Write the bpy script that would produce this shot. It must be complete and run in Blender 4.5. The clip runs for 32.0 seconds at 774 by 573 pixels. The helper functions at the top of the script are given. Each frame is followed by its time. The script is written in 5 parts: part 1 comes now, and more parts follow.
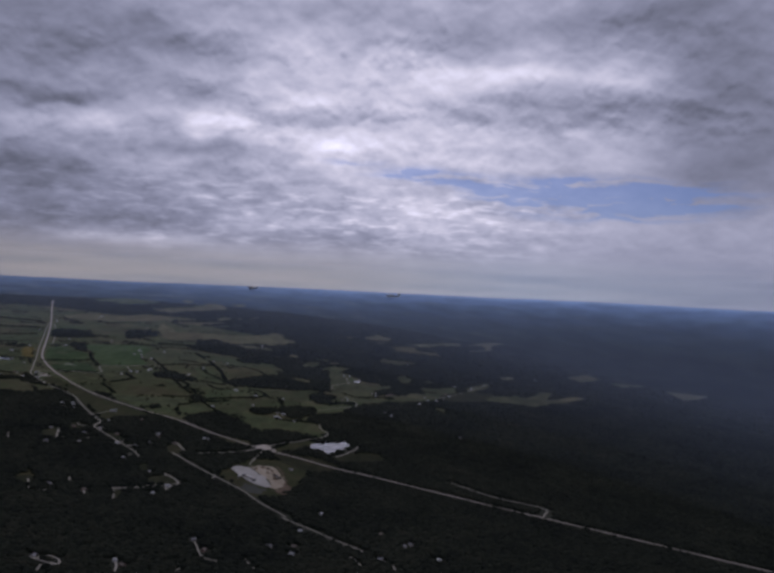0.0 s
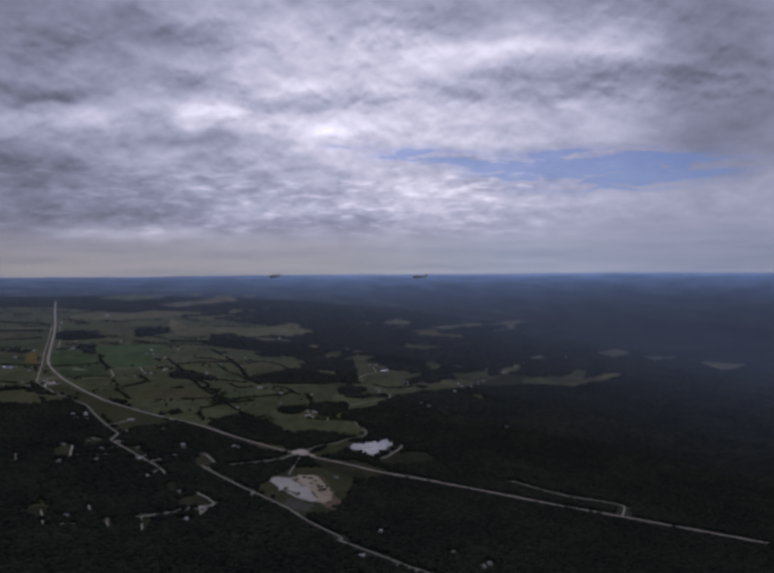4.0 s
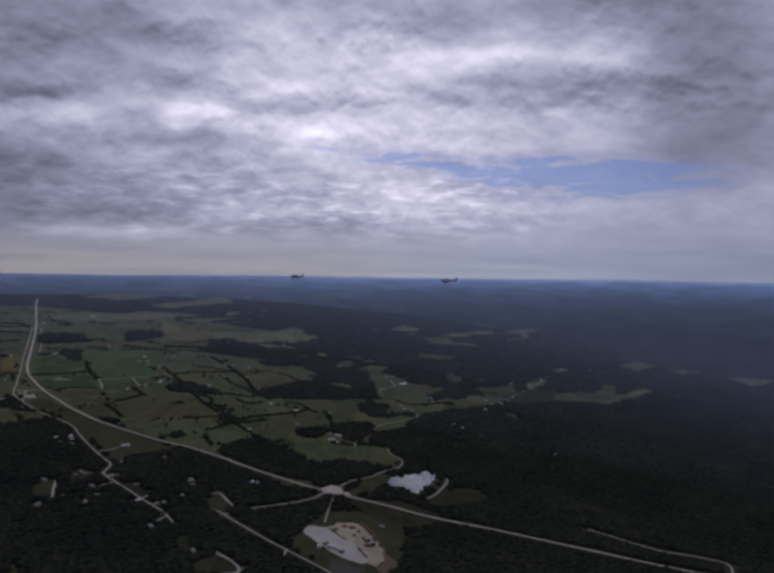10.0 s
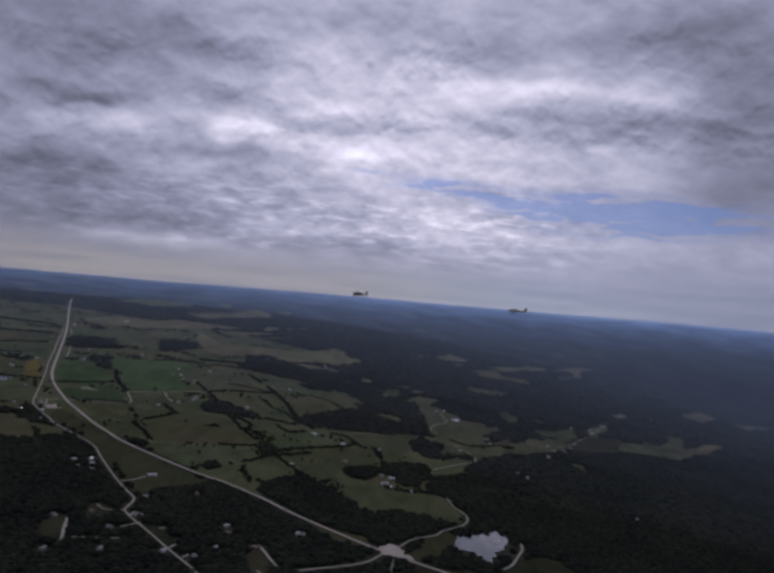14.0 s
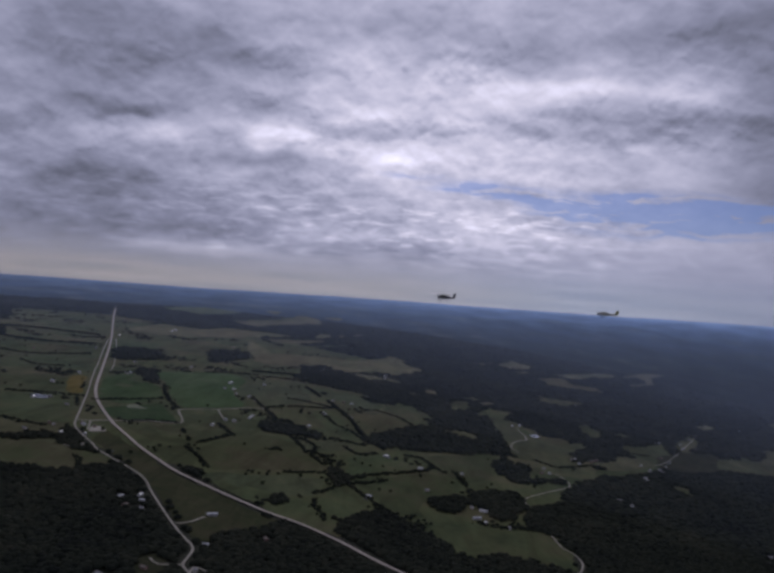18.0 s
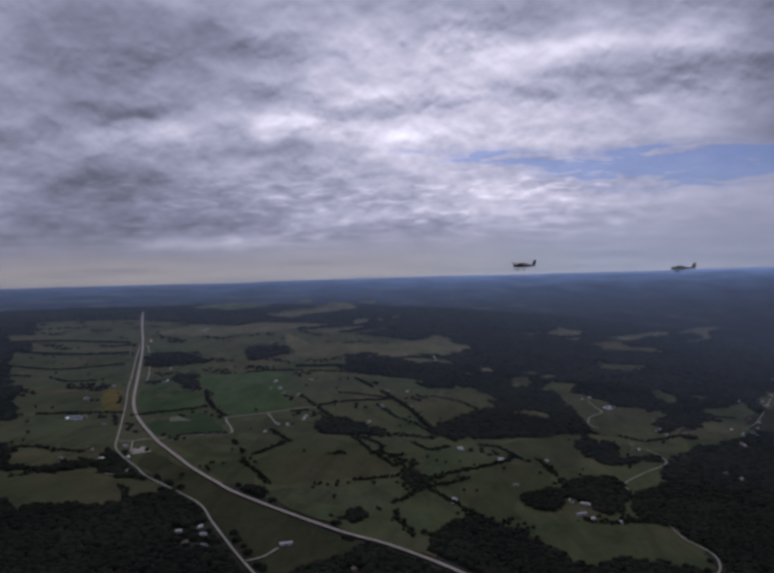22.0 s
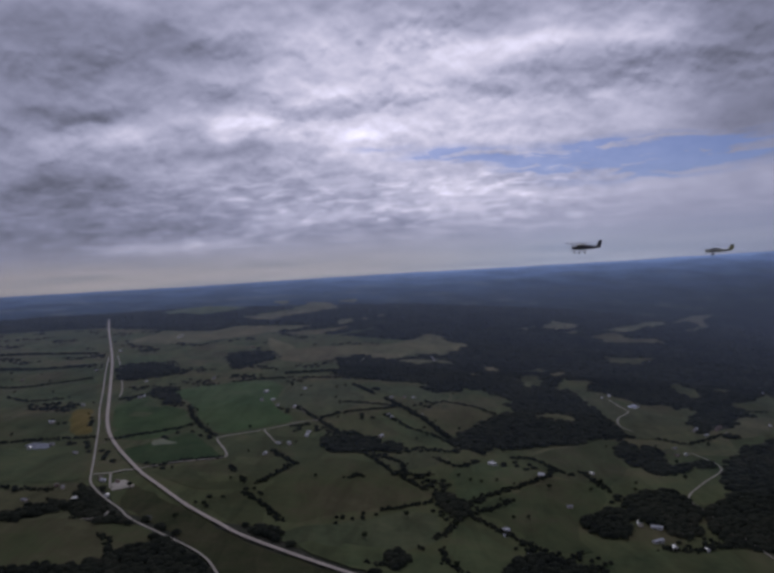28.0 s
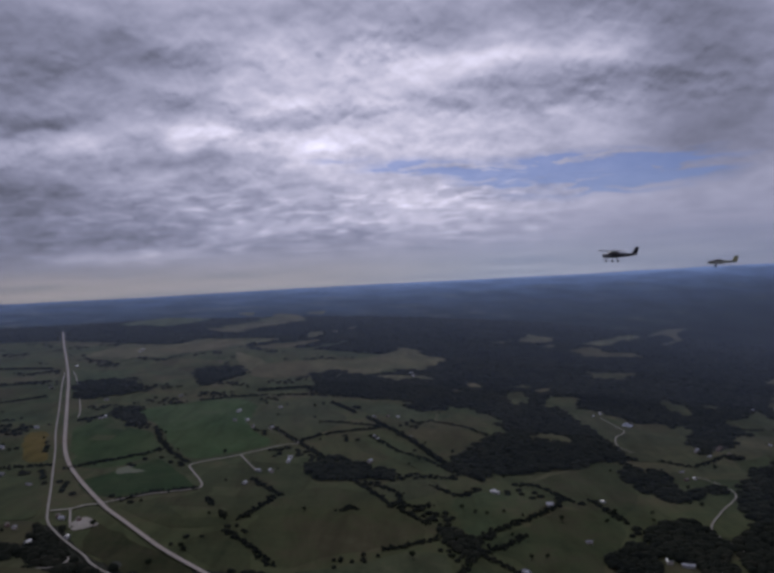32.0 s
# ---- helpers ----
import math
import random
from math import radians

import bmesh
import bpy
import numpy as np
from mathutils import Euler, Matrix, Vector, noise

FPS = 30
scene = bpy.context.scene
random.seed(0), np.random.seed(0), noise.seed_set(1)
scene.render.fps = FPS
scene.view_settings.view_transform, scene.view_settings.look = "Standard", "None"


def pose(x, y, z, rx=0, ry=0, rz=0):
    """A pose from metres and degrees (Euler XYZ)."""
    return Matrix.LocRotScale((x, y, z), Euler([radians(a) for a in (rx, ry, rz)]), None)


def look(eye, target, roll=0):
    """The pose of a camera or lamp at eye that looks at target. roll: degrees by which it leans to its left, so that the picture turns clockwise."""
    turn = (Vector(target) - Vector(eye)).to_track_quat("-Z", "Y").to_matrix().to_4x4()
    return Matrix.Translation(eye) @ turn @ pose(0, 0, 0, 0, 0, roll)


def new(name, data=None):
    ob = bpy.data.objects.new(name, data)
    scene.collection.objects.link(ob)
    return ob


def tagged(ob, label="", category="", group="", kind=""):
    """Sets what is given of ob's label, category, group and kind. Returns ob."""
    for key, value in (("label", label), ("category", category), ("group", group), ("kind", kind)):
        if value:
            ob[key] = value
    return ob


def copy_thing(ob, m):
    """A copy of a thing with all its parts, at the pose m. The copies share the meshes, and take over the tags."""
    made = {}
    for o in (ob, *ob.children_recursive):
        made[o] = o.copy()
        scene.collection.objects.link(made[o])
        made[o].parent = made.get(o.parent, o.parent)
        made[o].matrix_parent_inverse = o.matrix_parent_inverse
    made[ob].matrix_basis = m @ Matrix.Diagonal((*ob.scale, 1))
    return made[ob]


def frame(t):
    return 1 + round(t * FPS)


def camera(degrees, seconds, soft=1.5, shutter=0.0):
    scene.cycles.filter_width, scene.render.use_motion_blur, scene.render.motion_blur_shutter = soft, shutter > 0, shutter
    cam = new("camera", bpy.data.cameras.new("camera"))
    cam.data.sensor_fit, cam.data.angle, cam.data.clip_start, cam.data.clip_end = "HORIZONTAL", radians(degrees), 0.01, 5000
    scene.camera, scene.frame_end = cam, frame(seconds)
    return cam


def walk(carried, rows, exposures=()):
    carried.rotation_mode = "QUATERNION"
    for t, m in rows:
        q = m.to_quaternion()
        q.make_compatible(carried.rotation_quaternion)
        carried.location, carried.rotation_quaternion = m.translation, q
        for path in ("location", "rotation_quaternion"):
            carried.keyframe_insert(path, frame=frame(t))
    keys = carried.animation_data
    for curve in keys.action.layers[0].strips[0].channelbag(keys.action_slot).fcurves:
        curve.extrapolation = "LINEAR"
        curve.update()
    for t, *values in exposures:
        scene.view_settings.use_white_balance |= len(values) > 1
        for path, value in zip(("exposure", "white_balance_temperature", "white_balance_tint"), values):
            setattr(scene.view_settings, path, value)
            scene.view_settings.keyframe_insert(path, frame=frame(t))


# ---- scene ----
cam = camera(54.0, 32.0, soft=3.3)
# seconds, eye x y z, turn rx ry rz
ROWS = [
    (0, 0.02, 0, 262.6, 89.985, -2.674, -0.001),
    (0.5, -6.4, 15.16, 261.95, 90.007, -2.681, 0.181),
    (1, -12.82, 30.77, 261.36, 89.902, -2.719, 0.356),
    (1.5, -19.67, 46.75, 260.86, 89.963, -3.359, 0.532),
    (2, -27.1, 62.92, 260.46, 89.722, -2.812, 0.46),
    (2.5, -34.85, 79.26, 260.15, 89.304, -1.766, 0.418),
    (3, -42.4, 95.58, 259.92, 89.092, -1.137, 0.422),
    (3.5, -50.04, 111.69, 259.75, 88.867, -0.286, 0.318),
    (5.5, -79.1, 174.02, 259.25, 88.232, 1.347, -0.582),
    (6, -85.89, 188.9, 259.07, 88.287, 0.831, -0.629),
    (6.5, -92.14, 203.19, 258.86, 88.346, 0.535, -0.682),
    (7, -98.73, 217.2, 258.6, 88.31, 0.57, -0.833),
    (7.5, -105.19, 231.43, 258.31, 88.061, 0.754, -0.962),
    (8, -111.72, 246.83, 257.99, 88.099, 0.824, -0.859),
    (8.5, -118.45, 262.94, 257.63, 88.379, 0.638, -0.741),
    (9, -125.63, 279.65, 257.29, 88.622, -0.275, -0.74),
    (9.5, -132.89, 295.91, 256.97, 88.813, -0.831, -0.835),
    (10, -139.54, 311.31, 256.58, 88.885, -0.733, -1.119),
    (10.5, -146.17, 327.4, 256.11, 88.919, -0.662, -1.205),
    (11, -153.66, 344.44, 255.49, 89.04, -0.919, -0.98),
    (11.5, -160.79, 361.77, 254.69, 89.263, -1.571, -0.916),
    (12, -166.78, 378.89, 253.72, 89.619, -2.211, -0.542),
    (12.5, -172.26, 396.3, 252.71, 89.98, -3.352, 0.05),
    (13, -178.12, 414.02, 251.74, 90.061, -3.328, 0.505),
    (13.5, -184.72, 432.09, 250.9, 90.336, -4.003, 0.976),
    (14, -191.58, 450, 250.13, 90.602, -4.824, 1.309),
    (14.5, -198.58, 467.59, 249.36, 90.711, -5.065, 1.549),
    (16.5, -228.25, 536.38, 246.25, 90.439, -4.692, 3.232),
    (17, -235.93, 552.6, 245.54, 90.402, -4.491, 3.55),
    (17.5, -243.52, 568.9, 244.95, 90.64, -4.433, 3.873),
    (18, -250.89, 584.91, 244.49, 90.728, -4.001, 4.22),
    (18.5, -257.88, 600.05, 244.12, 90.833, -3.421, 4.471),
    (19, -265.18, 614.18, 243.85, 90.691, -2.75, 4.764),
    (19.5, -271.63, 627.27, 243.63, 90.38, -1.829, 5.02),
    (20, -278.37, 640.31, 243.5, 90.067, -1.112, 5.167),
    (20.5, -284.78, 653.32, 243.46, 90.204, -1.494, 5.12),
    (21, -291.71, 665.99, 243.44, 89.947, -0.695, 5.179),
    (21.5, -298.04, 678.2, 243.4, 89.427, 0.585, 5.469),
    (22, -304.13, 690.1, 243.34, 89.053, 1.617, 5.728),
    (22.5, -310.63, 701.69, 243.22, 89.184, 1.205, 5.692),
    (23, -317.08, 713.06, 242.97, 89.086, 0.901, 5.35),
    (23.5, -322.83, 723.98, 242.5, 88.909, 1.762, 5.102),
    (24, -327.74, 734.22, 241.79, 88.732, 2.792, 5.067),
    (24.5, -332.42, 743.88, 240.97, 88.721, 3.423, 5.107),
    (25, -337.07, 753.36, 240.23, 89.193, 2.733, 4.957),
    (25.5, -342.68, 762.92, 239.7, 89.383, 2.253, 4.613),
    (27.5, -366.21, 802.03, 238.58, 89.037, 4.064, 3.422),
    (28, -371.34, 811.27, 238.42, 88.838, 3.389, 2.981),
    (28.5, -376.28, 820.05, 238.33, 88.91, 3.745, 2.319),
    (29, -381.35, 829.14, 238.29, 88.89, 4.601, 1.712),
    (29.5, -386.16, 838.6, 238.29, 89.109, 4.702, 1.521),
    (30, -390.5, 847.78, 238.28, 89.397, 3.7, 1.7),
    (30.5, -395.64, 856.52, 238.24, 89.262, 3.042, 1.394),
    (31, -400.91, 865.24, 238.24, 89.582, 2.985, 0.79),
    (31.5, -405.84, 873.87, 238.32, 89.451, 3.349, 0.162),
    (32, -410.4, 882.19, 238.46, 89.558, 3.029, -0.173),
]
walk(cam, [(t, pose(x, y, z, rx, ry, rz)) for t, x, y, z, rx, ry, rz in ROWS], exposures=[(0.0, -0.04), (5.0, 0.0), (28.0, 0.0), (32.0, -0.07)])


# ---- sky and sun ----
class Net:
    """Short ways to write node trees."""

    def __init__(self, tree):
        self.tree = tree
        tree.nodes.clear()

    def node(self, kind, inputs=(), **settings):
        n = self.tree.nodes.new(kind)
        for key, value in settings.items():
            setattr(n, key, value)
        for key, value in dict(inputs).items():
            self.put(n.inputs[key], value)
        return n

    def put(self, socket, value):
        if isinstance(value, bpy.types.NodeSocket):
            self.tree.links.new(value, socket)
        else:
            socket.default_value = value

    def math(self, op, a, b=0.0, c=0.0):
        return self.node("ShaderNodeMath", {0: a, 1: b, 2: c}, operation=op).outputs[0]

    def mix(self, f, a, b, blend="MIX"):
        n = self.node("ShaderNodeMix", data_type="RGBA", blend_type=blend)
        self.put(n.inputs[0], f), self.put(n.inputs[6], a), self.put(n.inputs[7], b)
        return n.outputs[2]

    def noise(self, vector, scale, detail=4.0, rough=0.55, distort=0.0):
        return self.node("ShaderNodeTexNoise", {"Vector": vector, "Scale": scale, "Detail": detail, "Roughness": rough, "Distortion": distort})

    def ramp(self, f, stops, ease="EASE"):
        n = self.node("ShaderNodeValToRGB", {0: f})
        n.color_ramp.interpolation = ease
        el = n.color_ramp.elements
        while len(el) < len(stops):
            el.new(0.5)
        for e, (p, v) in zip(el, stops):
            e.position, e.color = p, (v, v, v, 1) if isinstance(v, float) else (*v, 1)
        return n.outputs[0]

    def combine(self, x, y, z=0.0):
        return self.node("ShaderNodeCombineXYZ", {0: x, 1: y, 2: z}).outputs[0]


SUN_UP, SUN_WAY = 38.0, -8.0  # degrees up, and to the right of the flight's first view


def make_sky():
    world = bpy.data.worlds.new("overcast_sky")
    scene.world = world
    world.use_nodes = True
    n = Net(world.node_tree)
    out = n.node("ShaderNodeOutputWorld")
    back = n.node("ShaderNodeBackground", {"Strength": 1.0})
    n.put(out.inputs[0], back.outputs[0])
    co = n.node("ShaderNodeTexCoord").outputs["Generated"]
    sep = n.node("ShaderNodeSeparateXYZ", {0: co})
    dx, dy, dz = sep.outputs
    az = n.math("MULTIPLY", n.math("ARCTAN2", dx, dy), 57.2958)
    el = n.math("MULTIPLY", n.math("ARCSINE", dz), 57.2958)
    # the cloud base as a layer overhead: places shrink towards the horizon
    low = n.math("ADD", n.math("MAXIMUM", dz, 0.0), 0.46)
    layer = n.combine(n.math("DIVIDE", dx, low), n.math("DIVIDE", dy, low), 0.0)
    warp = n.noise(layer, 4.0, 4.0, 0.55)
    wsep = n.node("ShaderNodeSeparateXYZ", {0: warp.outputs["Color"]})
    azw = n.math("ADD", az, n.math("MULTIPLY", n.math("SUBTRACT", wsep.outputs[0], 0.5), 10.0))
    elw = n.math("ADD", el, n.math("MULTIPLY", n.math("SUBTRACT", wsep.outputs[1], 0.5), n.math("ADD", 1.0, n.math("MULTIPLY", el, 0.22))))

    azs, els = n.math("ADD", n.math("MULTIPLY", az, 0.6), n.math("MULTIPLY", azw, 0.4)), n.math("ADD", n.math("MULTIPLY", el, 0.55), n.math("MULTIPLY", elw, 0.45))

    def bank(a, e, wide, high, amount, lean=0.0, azw=azw, elw=elw):
        """A soft bank of lighter or darker cloud at a bearing and a height in degrees."""
        u = n.math("DIVIDE", n.math("SUBTRACT", azw, a), wide)
        v = n.math("DIVIDE", n.math("SUBTRACT", n.math("SUBTRACT", elw, e), n.math("MULTIPLY", n.math("SUBTRACT", azw, a), lean)), high)
        r = n.math("ADD", n.math("MULTIPLY", u, u), n.math("MULTIPLY", v, v))
        return n.math("MULTIPLY", n.math("EXPONENT", n.math("MULTIPLY", r, -1.0)), amount)

    light = n.ramp(n.math("DIVIDE", el, 90.0), [(0.0, 0.30), (0.03, 0.35), (0.08, 0.38), (0.13, 0.43), (0.2, 0.405), (0.4, 0.365), (1.0, 0.40)], "LINEAR")
    for spec in BANKS:
        light = n.math("ADD", light, bank(*spec))
    wisps = n.noise(n.combine(n.math("MULTIPLY", azw, 0.12), n.math("MULTIPLY", elw, 0.8)), 1.0, 6.0, 0.6, 0.4).outputs["Fac"]
    busy = n.ramp(n.math("DIVIDE", el, 30.0), [(0.0, 0.12), (0.06, 0.4), (0.14, 0.85), (0.3, 0.95), (0.6, 0.85), (1.0, 0.6)], "LINEAR")
    # the right hand of the sky, low down, is smooth with moist air
    calm = n.ramp(n.math("ADD", n.math("DIVIDE", az, 80.0), 0.5), [(0.0, 1.0), (0.55, 1.0), (0.75, 0.45), (1.0, 0.4)])
    calm = n.math("MAXIMUM", calm, n.ramp(n.math("DIVIDE", el, 30.0), [(0.25, 0.0), (0.42, 1.0)]))
    busy = n.math("MULTIPLY", busy, calm)

    def deck(rise, size, detail, harsh=0.5):
        """The puffy underside of the cloud layer; rise reads it a little farther off."""
        out = n.combine(n.math("DIVIDE", dx, n.math("SUBTRACT", low, rise)), n.math("DIVIDE", dy, n.math("SUBTRACT", low, rise)), 0.0)
        return n.noise(out, size, detail, harsh, 0.25).outputs["Fac"]

    def swing(f, much):
        return n.math("MULTIPLY", n.math("SUBTRACT", f, 0.5), much)

    heap, lobes, small, broad = deck(0.0, 12.0, 3.0), deck(0.0, 28.0, 2.5), deck(0.0, 62.0, 2.0), deck(0.0, 4.4, 3.0)
    rough = n.math("ADD", n.math("ADD", swing(heap, 0.75), swing(lobes, 0.36)), n.math("ADD", swing(small, 0.15), swing(broad, 0.9)))
    # the sun stands behind: far sides of the puffs are lit through
    rough = n.math("ADD", rough, n.math("MULTIPLY", n.math("SUBTRACT", heap, deck(0.014, 12.0, 3.0)), -1.1))
    rough = n.math("ADD", rough, n.math("MULTIPLY", n.math("SUBTRACT", lobes, deck(0.007, 28.0, 2.5)), -0.6))
    # heavier rolls with torn upper edges
    roll = n.math("ADD", swing(heap, 1.1), n.math("ADD", swing(lobes, 1.0), swing(small, 0.5)))
    for spec in ROLLS:
        roll = n.math("ADD", roll, bank(*spec, azs, els))
    rough = n.math("SUBTRACT", rough, n.math("MULTIPLY", n.ramp(roll, [(0.3, 0.0), (0.62, 0.7), (1.1, 1.0)], "EASE"), 0.30))
    # rows of small cloudlets low over the land
    rows = n.noise(n.combine(n.math("MULTIPLY", az, 0.5), n.math("MULTIPLY", el, 2.1)), 1.0, 3.0, 0.5, 0.15).outputs["Fac"]
    where = n.math("MULTIPLY", n.ramp(n.math("DIVIDE", el, 30.0), [(0.05, 0.0), (0.09, 1.0), (0.2, 0.9), (0.28, 0.0)]), n.ramp(n.math("ADD", n.math("DIVIDE", az, 80.0), 0.5), [(0.1, 0.4), (0.3, 0.9), (0.58, 1.0), (0.72, 0.1)]))
    flecks = n.ramp(rows, [(0.34, -0.34), (0.5, -0.04), (0.6, 0.32), (0.72, 0.8)], "LINEAR")
    rough = n.math("ADD", rough, n.math("MULTIPLY", n.math("MULTIPLY", flecks, where), 0.95))
    light = n.math("MULTIPLY", light, n.math("ADD", 1.0, n.math("MULTIPLY", rough, busy)))
    light = n.math("MAXIMUM", light, 0.07)
    shade = n.ramp(light, [(0.0, (0.90, 0.965, 1.38)), (0.25, (0.93, 0.965, 1.39)), (0.65, (0.99, 0.96, 1.21))], "LINEAR")
    grey = n.mix(1.0, n.combine(light, light, light), shade, "MULTIPLY")
    # a warmer strip low over the land on one hand, a bluer one on the other
    strip = n.math("EXPONENT", n.math("MULTIPLY", n.math("POWER", n.math("DIVIDE", n.math("SUBTRACT", el, 0.3), 1.9), 2.0), -1.0))
    side = n.ramp(n.math("ADD", n.math("DIVIDE", az, 80.0), 0.5), [(0.1, (0.36, 0.32, 0.30)), (0.45, (0.37, 0.35, 0.36)), (0.62, (0.365, 0.395, 0.49)), (0.85, (0.26, 0.28, 0.38))], "LINEAR")
    lines = n.noise(n.combine(n.math("MULTIPLY", az, 0.10), n.math("MULTIPLY", el, 1.5)), 1.0, 4.0, 0.6, 0.3).outputs["Fac"]
    side = n.mix(1.0, side, n.ramp(lines, [(0.35, (0.80, 0.83, 0.88)), (0.5, (1.0, 1.0, 1.0)), (0.68, (1.14, 1.12, 1.10))], "LINEAR"), "MULTIPLY")
    grey = n.mix(n.math("MULTIPLY", strip, 0.8), grey, side)
    # clear sky through the gaps
    gap = 0.0
    for spec in GAPS:
        gap = n.math("ADD", bank(*spec, azs, els), gap)
    streak = n.noise(n.combine(n.math("MULTIPLY", azw, 0.16), n.math("MULTIPLY", n.math("ADD", elw, n.math("MULTIPLY", az, 0.03)), 1.5)), 1.0, 5.0, 0.55, 0.3).outputs["Fac"]
    torn = n.math("ADD", swing(wisps, 2.8), n.math("ADD", swing(streak, 5.2), swing(lobes, -1.0)))
    gap = n.math("MULTIPLY", gap, n.math("ADD", 1.0, torn))
    gap = n.ramp(gap, [(0.2, 0.0), (0.85, 0.42), (1.7, 0.68)], "LINEAR")
    clear = n.node("ShaderNodeTexSky", sky_type="NISHITA", sun_disc=False, sun_elevation=radians(SUN_UP), sun_rotation=radians(SUN_WAY), altitude=300.0)
    blue = n.mix(1.0, clear.outputs[0], (0.023, 0.029, 0.056, 1), "MULTIPLY")
    n.put(back.inputs[0], n.mix(gap, grey, blue))


# bearing, height, width, depth in degrees, amount, lean
BANKS = [
    (-1.1, 10.4, 17.2, 10.24, 0.09, 0.00),
    (-2.0, 16.8, 9.0, 3.4, 0.06, 0.00),
    (-28.0, 8.4, 12.3, 16.76, -0.13, 0.00),
    (-12.4, 11.1, 2.9, 0.65, 0.22, 0.00),
    (-5.9, 10.5, 7.8, 0.74, 0.24, 0.00),
    (-20.1, 10.5, 3.3, 0.84, 0.14, 0.00),
    (-24.6, 10.4, 2.9, 0.74, 0.12, 0.00),
    (-2.4, 15.2, 6.1, 2.33, 0.10, 0.00),
    (-6.9, 13.2, 2.9, 1.02, 0.12, 0.00),
    (1.4, 16.2, 4.5, 1.30, 0.09, 0.00),
    (7.2, 15.3, 7.0, 0.84, 0.18, 0.00),
    (15.4, 15.3, 3.7, 1.21, 0.14, 0.00),
    (13.0, 11.1, 10.6, 2.09, 0.07, 0.00),
    (4.9, 5.3, 5.7, 1.21, 0.12, 0.00),
    (-18.6, 2.6, 3.7, 0.42, 0.16, 0.00),
    (-14.4, 2.7, 2.9, 0.37, 0.14, 0.00),
    (-10.8, 3.8, 2.5, 0.47, 0.10, 0.00),
    (-3.2, 4.3, 4.9, 0.56, 0.10, 0.00),
    (-1.2, 9.3, 6.6, 0.93, 0.12, 0.00),
    (-9.1, 4.7, 4.9, 0.65, 0.05, 0.00),
    (15.8, 4.9, 8.2, 1.12, 0.05, 0.00),
    (-13.3, 13.4, 3.3, 1.02, -0.12, 0.00),
    (-14.9, 16.6, 5.3, 1.21, -0.13, 0.00),
    (-24.6, 11.5, 3.7, 0.84, -0.14, 0.00),
    (-13.9, 9.3, 4.5, 0.65, -0.14, 0.00),
    (-18.3, 10.5, 2.5, 0.93, -0.10, 0.00),
    (-17.9, 4.5, 13.1, 1.86, -0.08, 0.00),
    (-6.8, 3.4, 10.6, 1.12, -0.08, 0.00),
    (10.9, 13.5, 7.8, 1.21, -0.06, 0.00),
    (23.7, 15.5, 7.8, 7.91, -0.22, 0.00),
    (12.5, 19.4, 9.0, 1.49, -0.12, 0.00),
    (4.2, 17.8, 4.1, 1.40, -0.13, 0.00),
    (-26.6, 15.3, 7.4, 2.79, -0.10, 0.00),
    (-20.7, 17.6, 8.2, 1.40, -0.06, 0.00),
    (-24.3, 6.9, 6.6, 1.21, -0.08, 0.00),
    (-4.7, 18.5, 4.1, 1.40, -0.05, 0.00),
    (21.2, 3.2, 9.8, 2.33, -0.02, 0.00),
    (24.0, 9.8, 5.3, 3.26, -0.10, 0.00),
    (-7.0, 19.6, 3.7, 0.93, -0.08, 0.00),
]
ROLLS = [
    (-4.4, 12.5, 5.0, 1.1, 0.8, 0.08),
    (-8.6, 11.9, 2.6, 0.6, 0.5, 0.10),
    (6.6, 12.5, 3.8, 0.9, 0.6, 0.04),
    (12.0, 13.1, 6.2, 1.7, 0.85, -0.02),
    (-14.0, 13.4, 3.2, 1.0, 0.5, 0.00),
    (-12.5, 16.8, 5.5, 1.8, 0.5, 0.00),
    (1.0, 17.6, 5.4, 1.9, 0.5, 0.10),
    (-24.5, 11.6, 4.0, 0.9, 0.5, 0.00),
    (18.0, 18.6, 6.0, 1.8, 0.6, 0.00),
    (-25.0, 15.8, 5.0, 2.0, 0.45, 0.00),
    (23.0, 13.0, 4.5, 2.6, 0.45, 0.00),
]
GAPS = [
    (11.8, 8.1, 9.4, 0.61, 1.05, 0.00),
    (15.9, 6.5, 7.4, 1.12, 1.10, 0.00),
    (21.0, 6.9, 4.1, 0.84, 0.85, 0.00),
    (1.9, 8.4, 2.5, 0.51, 0.95, 0.00),
    (9.3, 7.0, 3.3, 0.47, 0.50, 0.00),
    (-2.7, 9.2, 2.9, 0.37, 0.50, 0.00),
    (13.5, 7.3, 6.6, 0.84, 0.80, 0.00),
]
make_sky()
sun = new("sun", bpy.data.lights.new("sun", "SUN"))
sun.data.energy, sun.data.angle, sun.data.color = 0.6, radians(18), (1.0, 0.96, 0.9)
a, e = radians(SUN_WAY), radians(SUN_UP)
sun.matrix_world = look((0, 0, 900), Vector((0, 0, 900)) - Vector((math.sin(a) * math.cos(e), math.cos(a) * math.cos(e), math.sin(e))))


